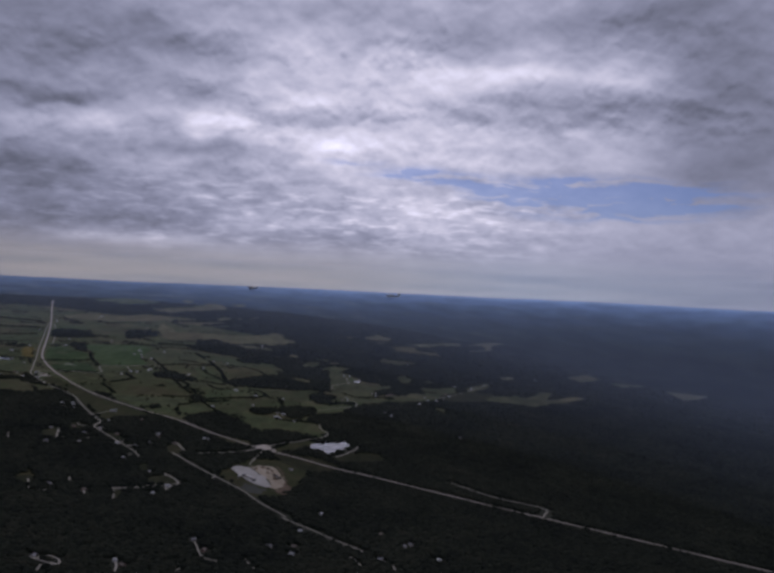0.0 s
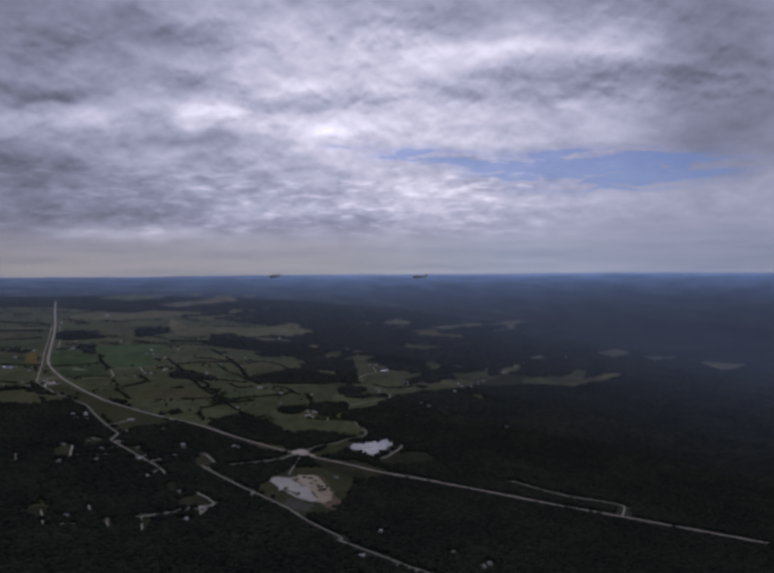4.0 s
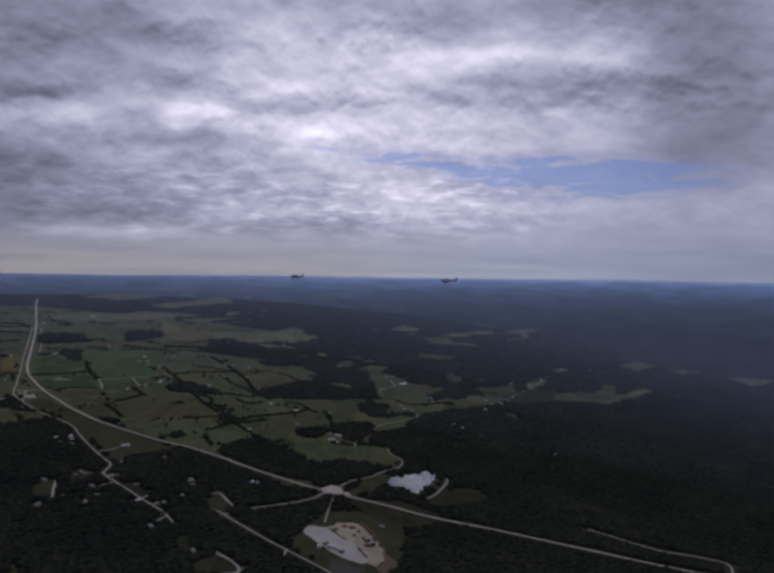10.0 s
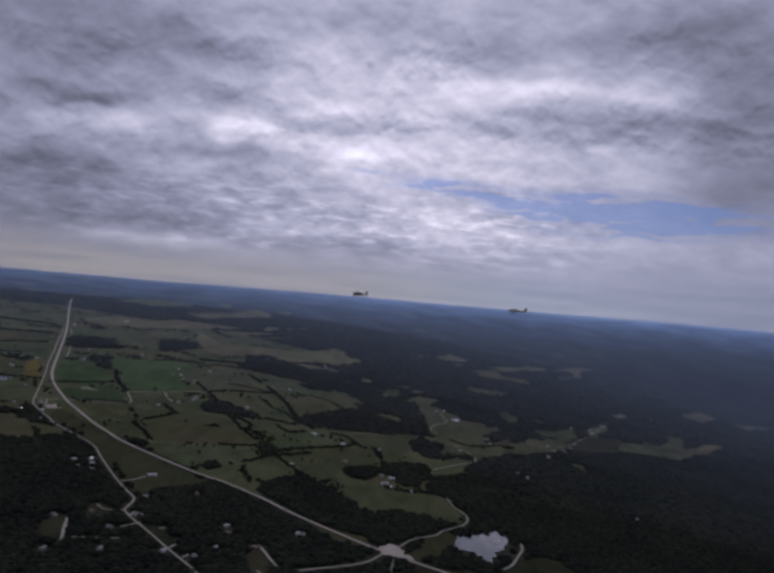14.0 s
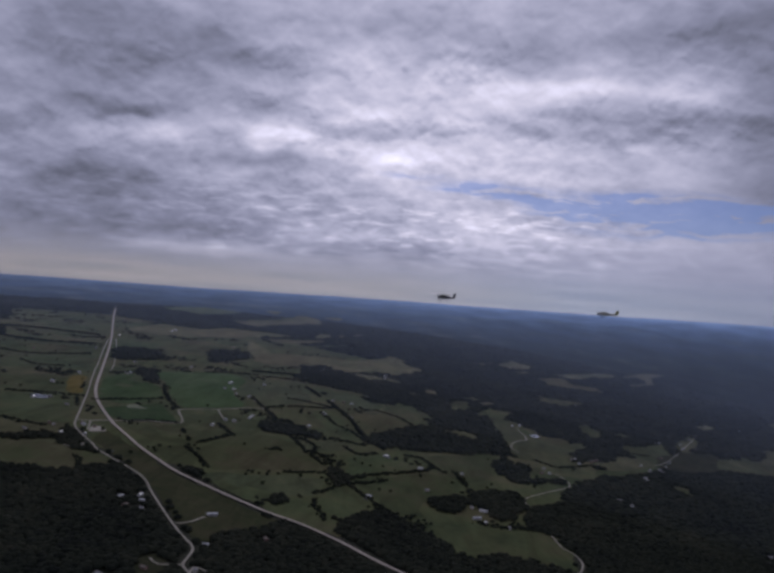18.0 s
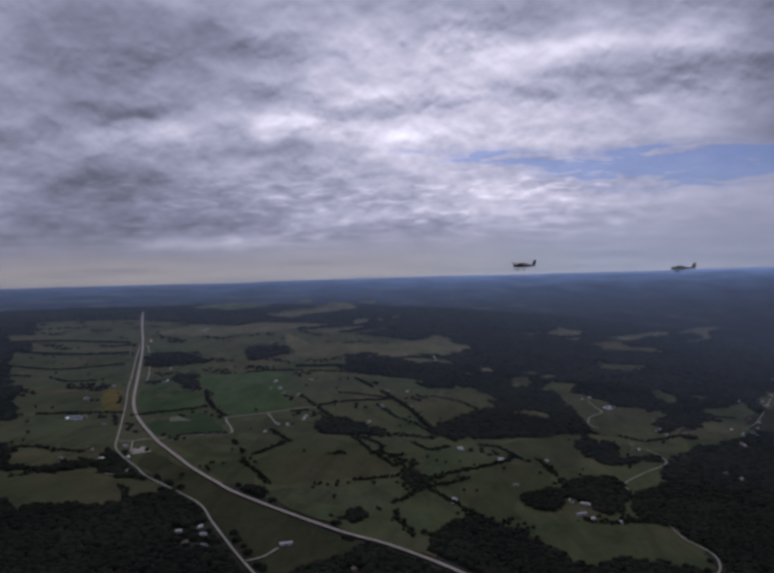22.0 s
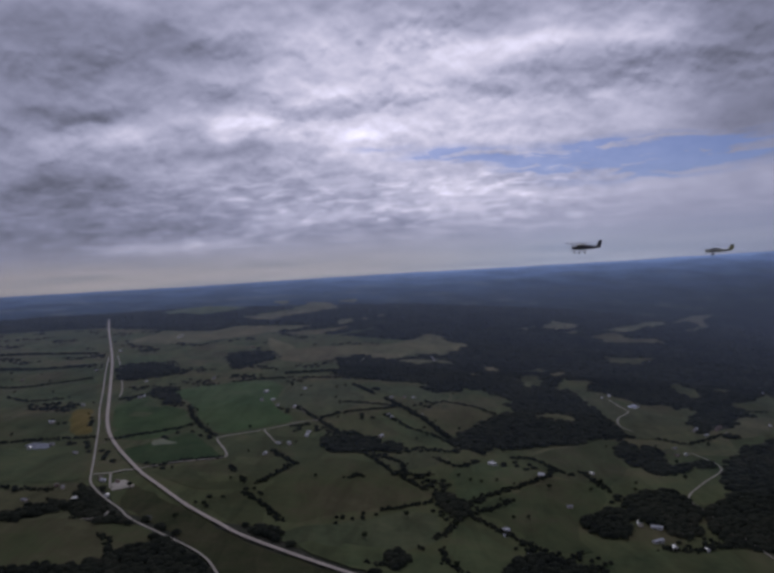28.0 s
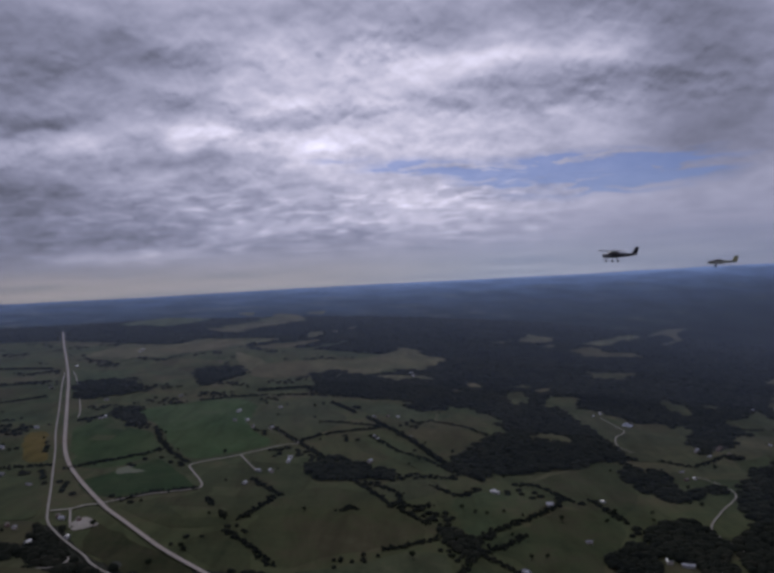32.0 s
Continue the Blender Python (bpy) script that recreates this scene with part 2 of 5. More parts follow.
# ---- materials ----
def surface(name, stops, scale, rough=0.9, fine=0.25, bump=0.0, island=0.0, metal=0.0, gloss=0.2, each=0.0):
    """A dull surface whose colour runs through stops by noise at two scales; island varies each clump."""
    m = bpy.data.materials.new(name)
    m.use_nodes = True
    n = Net(m.node_tree)
    out = n.node("ShaderNodeOutputMaterial")
    bsdf = n.node("ShaderNodeBsdfPrincipled", {"Roughness": rough, "Metallic": metal, "Specular IOR Level": gloss})
    n.put(out.inputs[0], bsdf.outputs[0])
    co = n.node("ShaderNodeNewGeometry")
    big = n.noise(co.outputs["Position"], 1.0 / scale, 5.0, 0.6, 0.3).outputs["Fac"]
    small = n.noise(co.outputs["Position"], 9.0 / scale, 3.0, 0.6).outputs["Fac"]
    f = n.math("ADD", n.math("MULTIPLY", big, 1.0 - fine), n.math("MULTIPLY", small, fine))
    if island:
        f = n.math("ADD", n.math("MULTIPLY", f, 1.0 - island), n.math("MULTIPLY", co.outputs["Random Per Island"], island))
    k = len(stops) - 1
    colour = n.ramp(f, [(0.3 + 0.4 * i / max(k, 1), c) for i, c in enumerate(stops)], "LINEAR")
    if each:
        one = n.node("ShaderNodeObjectInfo").outputs["Random"]
        other = n.math("FRACT", n.math("MULTIPLY", one, 7.31))
        tone = n.math("ADD", 1.0 - each, n.math("MULTIPLY", one, 2 * each))
        warm = n.math("ADD", 0.95, n.math("MULTIPLY", other, 0.13))
        colour = n.mix(1.0, colour, n.combine(n.math("MULTIPLY", tone, warm), tone, tone), "MULTIPLY")
        streak = n.noise(n.node("ShaderNodeMapping", {"Vector": co.outputs["Position"], "Rotation": (0, 0, 0.6), "Scale": (1.0, 0.25, 1.0)}).outputs[0], 3.2 / scale, 4.0, 0.65, 0.6).outputs["Fac"]
        dim = n.ramp(streak, [(0.3, 0.72), (0.5, 1.0), (0.7, 1.22)], "LINEAR")
        colour = n.mix(1.0, colour, dim, "MULTIPLY")
    n.put(bsdf.inputs["Base Color"], colour)
    if bump:
        n.put(bsdf.inputs["Normal"], n.node("ShaderNodeBump", {"Strength": 0.6, "Distance": bump, "Height": small}).outputs[0])
    return m


def paint(name, colour, rough=0.5, metal=0.0, gloss=0.4):
    dark = tuple(c * 0.8 for c in colour)
    return surface(name, [dark, colour, tuple(min(1, c * 1.08) for c in colour)], 1.2, rough, 0.5, 0.0, 0.0, metal, gloss)


FLOOR = surface("forest_floor", [(0.0099, 0.0117, 0.0081), (0.0180, 0.0207, 0.0126), (0.0288, 0.0279, 0.0180)], 60.0, 1.0, 0.4)
LEAF = surface("woodland_leaves", [(0.0063, 0.0081, 0.0072), (0.0108, 0.0135, 0.0099), (0.0171, 0.0198, 0.0135), (0.0261, 0.0261, 0.0180)], 110.0, 1.0, 0.35, 0.0, 0.18, 0.0, 0.05)
TREE = surface("field_tree_leaves", [(0.013, 0.018, 0.010), (0.025, 0.032, 0.017)], 6.0, 1.0, 0.4, 0.3, 0.4, 0.0, 0.05)
BARK = surface("bark", [(0.05, 0.04, 0.03), (0.09, 0.075, 0.06)], 0.6, 0.95, 0.5)
FIELD = {
    "green": surface("lush_grass", [(0.0219, 0.0406, 0.0145), (0.0324, 0.0554, 0.0203), (0.0449, 0.0643, 0.0261), (0.0575, 0.0653, 0.0339)], 90.0, 1.0, 0.22, 0.0, 0.0, 0.0, 0.05, 0.2),
    "grass": surface("meadow_grass", [(0.0266, 0.0359, 0.0187), (0.0458, 0.0538, 0.0276), (0.0628, 0.0658, 0.0345), (0.0862, 0.0767, 0.0473)], 75.0, 1.0, 0.28, 0.0, 0.0, 0.0, 0.05, 0.2),
    "pasture": surface("grazed_pasture", [(0.0215, 0.0362, 0.0169), (0.0397, 0.0523, 0.0248), (0.0526, 0.0624, 0.0289), (0.0601, 0.0594, 0.0319), (0.0773, 0.0784, 0.0428)], 95.0, 1.0, 0.26, 0.0, 0.0, 0.0, 0.05, 0.2),
    "tan": surface("dry_pasture", [(0.0449, 0.0517, 0.0273), (0.0708, 0.0712, 0.0381), (0.0907, 0.0850, 0.0469), (0.1168, 0.1005, 0.0625)], 90.0, 1.0, 0.26, 0.0, 0.0, 0.0, 0.05, 0.2),
    "ochre": surface("ripe_weeds", [(0.066, 0.060, 0.018), (0.092, 0.076, 0.020), (0.110, 0.090, 0.030)], 50.0, 1.0, 0.3, 0.0, 0.0, 0.0, 0.05, 0.2),
    "brush": surface("rough_brush", [(0.0120, 0.0164, 0.0094), (0.0195, 0.0234, 0.0125), (0.0285, 0.0296, 0.0164), (0.0360, 0.0343, 0.0203)], 40.0, 1.0, 0.35, 0.0, 0.0, 0.0, 0.05, 0.2),
    "verge": surface("mown_verge", [(0.0210, 0.0284, 0.0137), (0.0357, 0.0399, 0.0179), (0.0473, 0.0451, 0.0231), (0.0599, 0.0504, 0.0294)], 50.0, 1.0, 0.3, 0.0, 0.0, 0.0, 0.05, 0.2),
}
ROAD = surface("worn_concrete", [(0.21, 0.182, 0.156), (0.295, 0.258, 0.222), (0.35, 0.31, 0.27)], 18.0, 0.85, 0.4)
SHOULDER = surface("gravel_shoulder", [(0.20, 0.17, 0.14), (0.30, 0.26, 0.22)], 9.0, 0.95, 0.5)
LANE = surface("chalky_gravel", [(0.177, 0.158, 0.131), (0.265, 0.245, 0.206), (0.339, 0.310, 0.268)], 14.0, 0.95, 0.4)
DIRT = surface("bare_earth", [(0.120, 0.088, 0.060), (0.232, 0.192, 0.144), (0.320, 0.280, 0.224)], 30.0, 0.95, 0.4)
REDEARTH = surface("red_clay", [(0.05, 0.045, 0.028), (0.085, 0.058, 0.04), (0.13, 0.085, 0.06)], 25.0, 1.0, 0.4)
SHOULDER_GREY = surface("thin_gravel", [(0.028, 0.029, 0.022), (0.038, 0.040, 0.034), (0.054, 0.054, 0.048)], 30.0, 1.0, 0.4)
SEDGE = surface("pale_sedge", [(0.085, 0.10, 0.06), (0.12, 0.13, 0.085), (0.15, 0.15, 0.11)], 12.0, 1.0, 0.4)
PAD = surface("grey_concrete", [(0.207, 0.196, 0.180), (0.263, 0.249, 0.234), (0.303, 0.287, 0.268)], 20.0, 0.85, 0.3)
WATER = surface("pond_water", [(0.02, 0.025, 0.025), (0.03, 0.035, 0.035)], 40.0, 0.06, 0.2, 0.0, 0.0, 0.0, 0.9)
WHITE = paint("white_siding", (0.36, 0.36, 0.35), 0.6)
CREAM = paint("cream_siding", (0.34, 0.31, 0.27), 0.6)
BRICK = paint("red_brick", (0.17, 0.11, 0.09), 0.85)
TIN = paint("tin_roof", (0.31, 0.32, 0.33), 0.4, 0.3)
SLATE = paint("grey_shingle_roof", (0.16, 0.16, 0.17), 0.85)
BROWN = paint("brown_shingle_roof", (0.12, 0.10, 0.085), 0.85)
DARK = paint("dark_opening", (0.02, 0.02, 0.022), 0.3)


# ---- the lie of the land ----
EYE_RIM = 216.0


def land(x, y):
    """The ground's height: a plain that falls away to one side and rises to the wooded skyline."""
    u, v = (x + 188) / 940, (y - 1692) / 940
    z = 0.94 * (11.5 - 120.7 * u + 34.9 * v - 21.3 * u * u + 4.5 * u * v + 21.7 * v * v)
    z = 15 + 215 * np.tanh((z - 15) / 215)
    r = np.hypot(x + 200, y - 440)
    s = np.clip((r - 2700) / 1700, 0, 1)
    s = s * s * (3 - 2 * s)
    return z * (1 - s) + EYE_RIM * s + 1.2 * np.sin(x / 71 + 1.3) * np.sin(y / 83) + s * 3 * np.sin(x / 310 + 0.4) * np.sin(y / 270)


def cover(x, y):
    """How far the far woods' canopy stands over the ground: what lies open there lies on it."""
    return 7.0 * np.clip((np.hypot(x + 200, y - 440) - 2640) / 120, 0, 1)


def mesh_of(name, verts, faces, material, smooth=False):
    me = bpy.data.meshes.new(name)
    verts, faces = np.asarray(verts, np.float32), np.asarray(faces, np.int32)
    k = faces.shape[1]
    me.vertices.add(len(verts)), me.loops.add(faces.size), me.polygons.add(len(faces))
    me.vertices.foreach_set("co", verts.ravel())
    me.loops.foreach_set("vertex_index", faces.ravel())
    me.polygons.foreach_set("loop_start", np.arange(0, faces.size, k, dtype=np.int32))
    me.polygons.foreach_set("use_smooth", np.full(len(faces), smooth))
    me.update(calc_edges=True), me.validate()
    me.materials.append(material)
    return me


def sheet(name, x0, x1, y0, y1, step, material, keep):
    xs, ys = np.arange(x0, x1 + 1, step), np.arange(y0, y1 + 1, step)
    gx, gy = np.meshgrid(xs, ys)
    v = np.c_[gx.ravel(), gy.ravel(), land(gx, gy).ravel()]
    w = len(xs)
    i = (np.arange(len(ys) - 1)[:, None] * w + np.arange(w - 1)).ravel()
    i = i[keep(v[i, 0], v[i, 1])]
    return new(name, mesh_of(name, v, np.c_[i, i + 1, i + 1 + w, i + w], material, True))


tagged(sheet("ground", -4900, 4500, -4260, 5140, 50, FLOOR, lambda x, y: np.hypot(x + 200, y - 440) < 4560), "dark leaf-strewn woodland floor rolling to the horizon", "ground", kind="structure")


def outline(pts, wobble=5.0, round_off=18, grain=28):
    """A field's edge: corners cut round once, sides waved a little."""
    p = np.array(pts, float)
    out = []
    for i in range(len(p)):
        a, b = p[i], p[(i + 1) % len(p)]
        d = np.linalg.norm(b - a)
        cut = min(0.25, round_off / max(d, 1))
        steps = max(2, int(d / grain))
        for s in np.linspace(cut, 1 - cut, steps):
            q = a + (b - a) * s
            side = np.array([a[1] - b[1], b[0] - a[0]]) / max(d, 1)
            q = q + side * wobble * noise.noise((q[0] * 0.8 / grain, q[1] * 0.8 / grain, 0.5)) * min(1, d / grain / 2)
            out.append(q)
    return np.array(out)


def inside(px, py, poly):
    hit = np.zeros(px.shape, bool)
    j = len(poly) - 1
    for i in range(len(poly)):
        (xi, yi), (xj, yj) = poly[i], poly[j]
        if yi != yj:
            hit ^= ((yi > py) != (yj > py)) & (px < (xj - xi) * (py - yi) / (yj - yi) + xi)
        j = i
    return hit


OPEN, LINES, MOWN = [], [], []


def patch(name, edge, material, lift, cell=60):
    bm = bmesh.new()
    bm.faces.new([bm.verts.new((x, y, 0)) for x, y in edge])
    lo, hi = edge.min(0), edge.max(0)
    for axis in (0, 1):
        c = math.ceil(lo[axis] / cell) * cell
        while c < hi[axis]:
            co, no = [0, 0, 0], [0, 0, 0]
            co[axis], no[axis] = c, 1
            bmesh.ops.bisect_plane(bm, geom=bm.verts[:] + bm.edges[:] + bm.faces[:], plane_co=co, plane_no=no)
            c += cell
    for v in bm.verts:
        v.co.z = land(v.co.x, v.co.y) + lift + cover(v.co.x, v.co.y)
    bmesh.ops.recalc_face_normals(bm, faces=bm.faces[:])
    if sum(f.normal.z for f in bm.faces) < 0:
        bmesh.ops.reverse_faces(bm, faces=bm.faces[:])
    me = bpy.data.meshes.new(name)
    bm.to_mesh(me), bm.free()
    me.materials.append(material)
    return new(name, me)


TOLD = {
    "green": "lush green hay field between hedgerows",
    "grass": "green meadow clearing with uneven edges among trees",
    "pasture": "grazed brownish green pasture bounded by tree lines",
    "tan": "dry tan and green pasture on open land",
    "ochre": "small ochre yellow field of ripe weeds",
    "brush": "rough dark grass and brush beside woods",
    "verge": "mown olive brown grass verge beside the road",
}
LAYER = [0]


def field(sort, pts):
    edge = outline(pts, 7.0, 12, 15)
    OPEN.append(edge)
    if sort == "green":
        MOWN.append(edge)
    LAYER[0] += 1
    tagged(patch("field", edge, FIELD[sort], 0.35 + 0.004 * LAYER[0]), TOLD[sort], "field", "fields", "structure")


def spline(pts, step=9.0):
    """Even points along a smooth line through pts."""
    p = np.array(pts, float)
    p = np.r_[[2 * p[0] - p[1]], p, [2 * p[-1] - p[-2]]]
    out = []
    for i in range(1, len(p) - 2):
        a, b, c, d = p[i - 1 : i + 3]
        for t in np.linspace(0, 1, max(2, int(np.linalg.norm(c - b) / step)), endpoint=False):
            out.append(0.5 * (2 * b + (c - a) * t + (2 * a - 5 * b + 4 * c - d) * t * t + (3 * b - a - 3 * c + d) * t**3))
    return np.array(out + [p[-2]])


def ribbon(name, line, left, right, material, lift):
    way = np.gradient(line, axis=0)
    side = np.c_[way[:, 1], -way[:, 0]] / np.linalg.norm(way, axis=1)[:, None]
    rows = [line + side * s for s in np.linspace(left, right, 3)]
    v = np.concatenate([np.c_[q, land(q[:, 0], q[:, 1]) + lift + cover(q[:, 0], q[:, 1])] for q in rows])
    k = len(line)
    i = np.arange(k - 1)
    f = np.concatenate([np.c_[i, i + 1, i + 1 + k, i + k][:, ::-1] + k * r for r in range(2)])
    return new(name, mesh_of(name, v, f, material))


def road(sort, pts, wide, clear=0.0):
    line = spline(pts)
    LINES.append((line, clear or wide / 2 + (12.0 if sort == "highway" else 6.0 if sort == "country_road" else 4.0)))
    LAYER[0] += 1
    lift = 0.8 + 0.004 * LAYER[0]
    if sort == "highway":
        ob = ribbon("highway", line, -wide / 2, wide / 2, ROAD, lift + 0.3)
        for a, b in ((-wide / 2 - 0.5, -wide / 2), (wide / 2, wide / 2 + 0.5)):
            s = ribbon("shoulder", line, a, b, SHOULDER, lift + 0.2)
            s.parent = ob
        tagged(ob, "pale worn concrete highway curving across the country", "road", kind="structure")
    else:
        ob = ribbon(sort, line, -wide / 2, wide / 2, LANE, lift)
        told = "narrow pale gravel country road between trees and fields" if sort == "country_road" else "short pale gravel driveway to a house"
        tagged(ob, told, "road" if sort == "country_road" else "driveway", "roads", "structure")


# ---- fields ----
field('tan', [(-732, 2495), (-690, 2435), (-637, 2347), (-558, 2424), (-479, 2431), (-439, 2490), (-407, 2565), (-378, 2637), (-340, 2597), (-331, 2520), (-286, 2508), (-310, 2407), (-353, 2340), (-400, 2364), (-455, 2271), (-489, 2225), (-547, 2290), (-612, 2236), (-666, 2246), (-699, 2324)])
field('pasture', [(-878, 2329), (-826, 2277), (-778, 2342), (-699, 2324), (-665, 2236), (-740, 2187), (-828, 2198)])
field('green', [(-766, 1916), (-654, 2032), (-604, 1981), (-598, 1857), (-549, 1774), (-629, 1690), (-691, 1806), (-730, 1874)])
field('grass', [(-592, 1986), (-523, 2074), (-467, 1915), (-523, 1787), (-596, 1858)])
field('green', [(-800, 1801), (-785, 1876), (-740, 1821), (-697, 1802), (-671, 1730), (-696, 1652), (-733, 1647)])
field('green', [(-716, 1604), (-690, 1636), (-660, 1704), (-616, 1621), (-598, 1598), (-657, 1554), (-682, 1558)])
field('pasture', [(-656, 1539), (-590, 1581), (-606, 1652), (-572, 1695), (-506, 1696), (-489, 1630), (-526, 1525), (-546, 1508), (-581, 1484), (-621, 1504)])
field('pasture', [(-571, 1472), (-543, 1499), (-513, 1421), (-521, 1404), (-573, 1438)])
field('pasture', [(-536, 1495), (-528, 1567), (-480, 1623), (-430, 1600), (-389, 1522), (-391, 1486), (-460, 1451), (-498, 1414), (-529, 1464)])
field('grass', [(-493, 1408), (-393, 1471), (-370, 1458), (-371, 1403), (-418, 1363), (-460, 1357), (-502, 1393)])
field('pasture', [(-366, 1445), (-349, 1444), (-309, 1382), (-319, 1363), (-351, 1325), (-362, 1350)])
field('grass', [(-431, 1623), (-387, 1664), (-352, 1638), (-393, 1591), (-415, 1589)])
field('pasture', [(-358, 1590), (-325, 1636), (-263, 1620), (-271, 1598), (-345, 1492), (-360, 1534)])
field('pasture', [(-340, 1484), (-257, 1596), (-219, 1590), (-208, 1548), (-258, 1445), (-261, 1418), (-251, 1397), (-289, 1397), (-317, 1452)])
field('tan', [(-273, 1683), (-207, 1742), (-141, 1748), (-163, 1660), (-204, 1566), (-245, 1639)])
field('pasture', [(-469, 1851), (-413, 1827), (-353, 1700), (-359, 1677), (-409, 1706), (-457, 1780)])
field('grass', [(-348, 1801), (-333, 1977), (-294, 1982), (-259, 1912), (-319, 1800)])
field('grass', [(-154, 2099), (-105, 2169), (-101, 2111), (-149, 2040)])
field('green', [(-142, 2022), (-88, 2055), (-63, 2016), (-97, 1898), (-132, 1822), (-129, 1913)])
field('grass', [(-66, 1979), (-37, 1985), (-7, 1954), (-48, 1848), (-104, 1807), (-125, 1824), (-90, 1907)])
field('tan', [(-132, 1750), (-28, 1841), (-2, 1816), (-51, 1704), (-93, 1707)])
field('pasture', [(-246, 1384), (-207, 1416), (-158, 1422), (-158, 1373), (-214, 1328), (-245, 1354)])
field('pasture', [(-159, 1634), (-111, 1665), (-114, 1593), (-149, 1551), (-173, 1580)])
field('verge', [(-656, 1497), (-593, 1440), (-526, 1380), (-468, 1344), (-416, 1310), (-385, 1296), (-417, 1245), (-437, 1200), (-461, 1228), (-490, 1270), (-523, 1319), (-552, 1353), (-603, 1399), (-646, 1439)])
field('pasture', [(-1182, 2074), (-950, 2096), (-850, 1864), (-972, 1741)])
field('pasture', [(-940, 1691), (-848, 1772), (-791, 1652), (-881, 1598)])
field('ochre', [(-842, 1775), (-824, 1795), (-766, 1658), (-787, 1655)])
field('pasture', [(-864, 1570), (-750, 1618), (-703, 1505), (-777, 1432)])
field('pasture', [(-991, 2246), (-854, 2233), (-859, 2136), (-904, 2068)])
field('pasture', [(-862, 2319), (-756, 2416), (-791, 2300), (-830, 2224)])
field('pasture', [(-1318, 2289), (-1044, 2302), (-1002, 2210), (-1238, 2163)])
field('pasture', [(-685, 2405), (-533, 2670), (-462, 2745), (-589, 2519)])
field('pasture', [(-146, 2056), (-107, 2090), (-76, 2054), (-6, 1954), (-29, 1868), (-116, 1817), (-133, 1914)])
field('pasture', [(-170, 1592), (-119, 1717), (-43, 1809), (23, 1830), (201, 2096), (129, 1894), (7, 1773), (-45, 1685), (-123, 1586)])
field('pasture', [(-277, 1663), (-162, 1791), (-136, 1741), (-178, 1617), (-207, 1562), (-247, 1597)])
field('pasture', [(-232, 1382), (-175, 1438), (-129, 1404), (-105, 1377), (-102, 1328), (-162, 1331), (-209, 1320)])
field('verge', [(-218, 1015), (-205, 1079), (-183, 1137), (-135, 1144), (-97, 1104), (-107, 1020), (-122, 954), (-152, 936), (-186, 983)])
field('brush', [(-85, 1187), (-35, 1280), (5, 1287), (14, 1237), (-44, 1185)])
field('grass', [(845, 2827), (1009, 2897), (855, 2746)])
field('tan', [(1056, 2848), (1241, 2867), (1085, 2718)])
field('grass', [(239, 2160), (330, 2348), (325, 2292), (256, 2123)])
field('grass', [(180, 1965), (270, 2076), (377, 2167), (431, 2225), (496, 2381), (543, 2387), (476, 2206), (531, 2290), (629, 2377), (574, 2268), (409, 2066), (326, 2062), (197, 1941)])
field('pasture', [(98, 2066), (196, 2126), (195, 2049), (108, 1968)])
field('grass', [(36, 2121), (81, 2177), (90, 2127), (46, 2067)])
field('grass', [(-8, 1839), (91, 1962), (139, 1987), (145, 1945), (46, 1849)])
field('pasture', [(-868, 2923), (-699, 3192), (-638, 3062), (-810, 2830)])
field('pasture', [(-703, 2598), (-575, 2720), (-586, 2616)])
field('grass', [(-869, 2471), (-803, 2691), (-766, 2584)])
field('pasture', [(-373, 1981), (-264, 2008), (-280, 1935), (-342, 1919)])
field('grass', [(-218, 2215), (-150, 2293), (-155, 2230)])
field('grass', [(19, 2027), (34, 2001), (-24, 1890), (-31, 1950)])
field('brush', [(-273, 976), (-253, 957), (-251, 936), (-276, 916), (-287, 945)])
field('brush', [(-307, 1120), (-283, 1107), (-280, 1078), (-298, 1077)])
field('brush', [(-167, 1154), (-127, 1200), (-74, 1182), (-47, 1147), (-89, 1099), (-127, 1116)])
field('pasture', [(-741, 1375), (-703, 1388), (-670, 1429), (-616, 1336), (-636, 1321), (-664, 1304), (-685, 1284)])
field('tan', [(-786, 1448), (-733, 1462), (-708, 1496), (-682, 1448), (-711, 1403), (-751, 1391)])
field('grass', [(-691, 1376), (-664, 1404), (-632, 1351), (-660, 1326)])
field('brush', [(-484, 1103), (-474, 1116), (-469, 1107), (-456, 1075), (-468, 1066)])
field('brush', [(-471, 1149), (-454, 1166), (-441, 1133), (-453, 1106)])
field('brush', [(-403, 1098), (-393, 1136), (-372, 1106), (-374, 1085)])
field('verge', [(-427, 899), (-412, 913), (-386, 862), (-401, 850)])
field('verge', [(-284, 1225), (-231, 1235), (-202, 1219), (-225, 1185)])
field('pasture', [(-260, 1374), (-206, 1394), (-149, 1428), (-113, 1443), (-100, 1405), (-99, 1377), (-129, 1351), (-176, 1335), (-217, 1304), (-231, 1332)])
field('pasture', [(-164, 1657), (-117, 1705), (-63, 1682), (-78, 1576), (-131, 1538), (-159, 1566)])
field('verge', [(-174, 1201), (-144, 1267), (-113, 1305), (-104, 1282), (-135, 1213), (-165, 1174)])
field('tan', [(-541, 2226), (-488, 2219), (-437, 2261), (-401, 2285), (-337, 2289), (-329, 2247), (-375, 2234), (-436, 2214), (-495, 2176)])
field('tan', [(-366, 2158), (-320, 2167), (-274, 2189), (-288, 2145), (-339, 2128)])
field('grass', [(-480, 2038), (-450, 2061), (-427, 2082), (-404, 2080), (-380, 2093), (-327, 2078), (-352, 2045), (-405, 2039), (-449, 2021)])
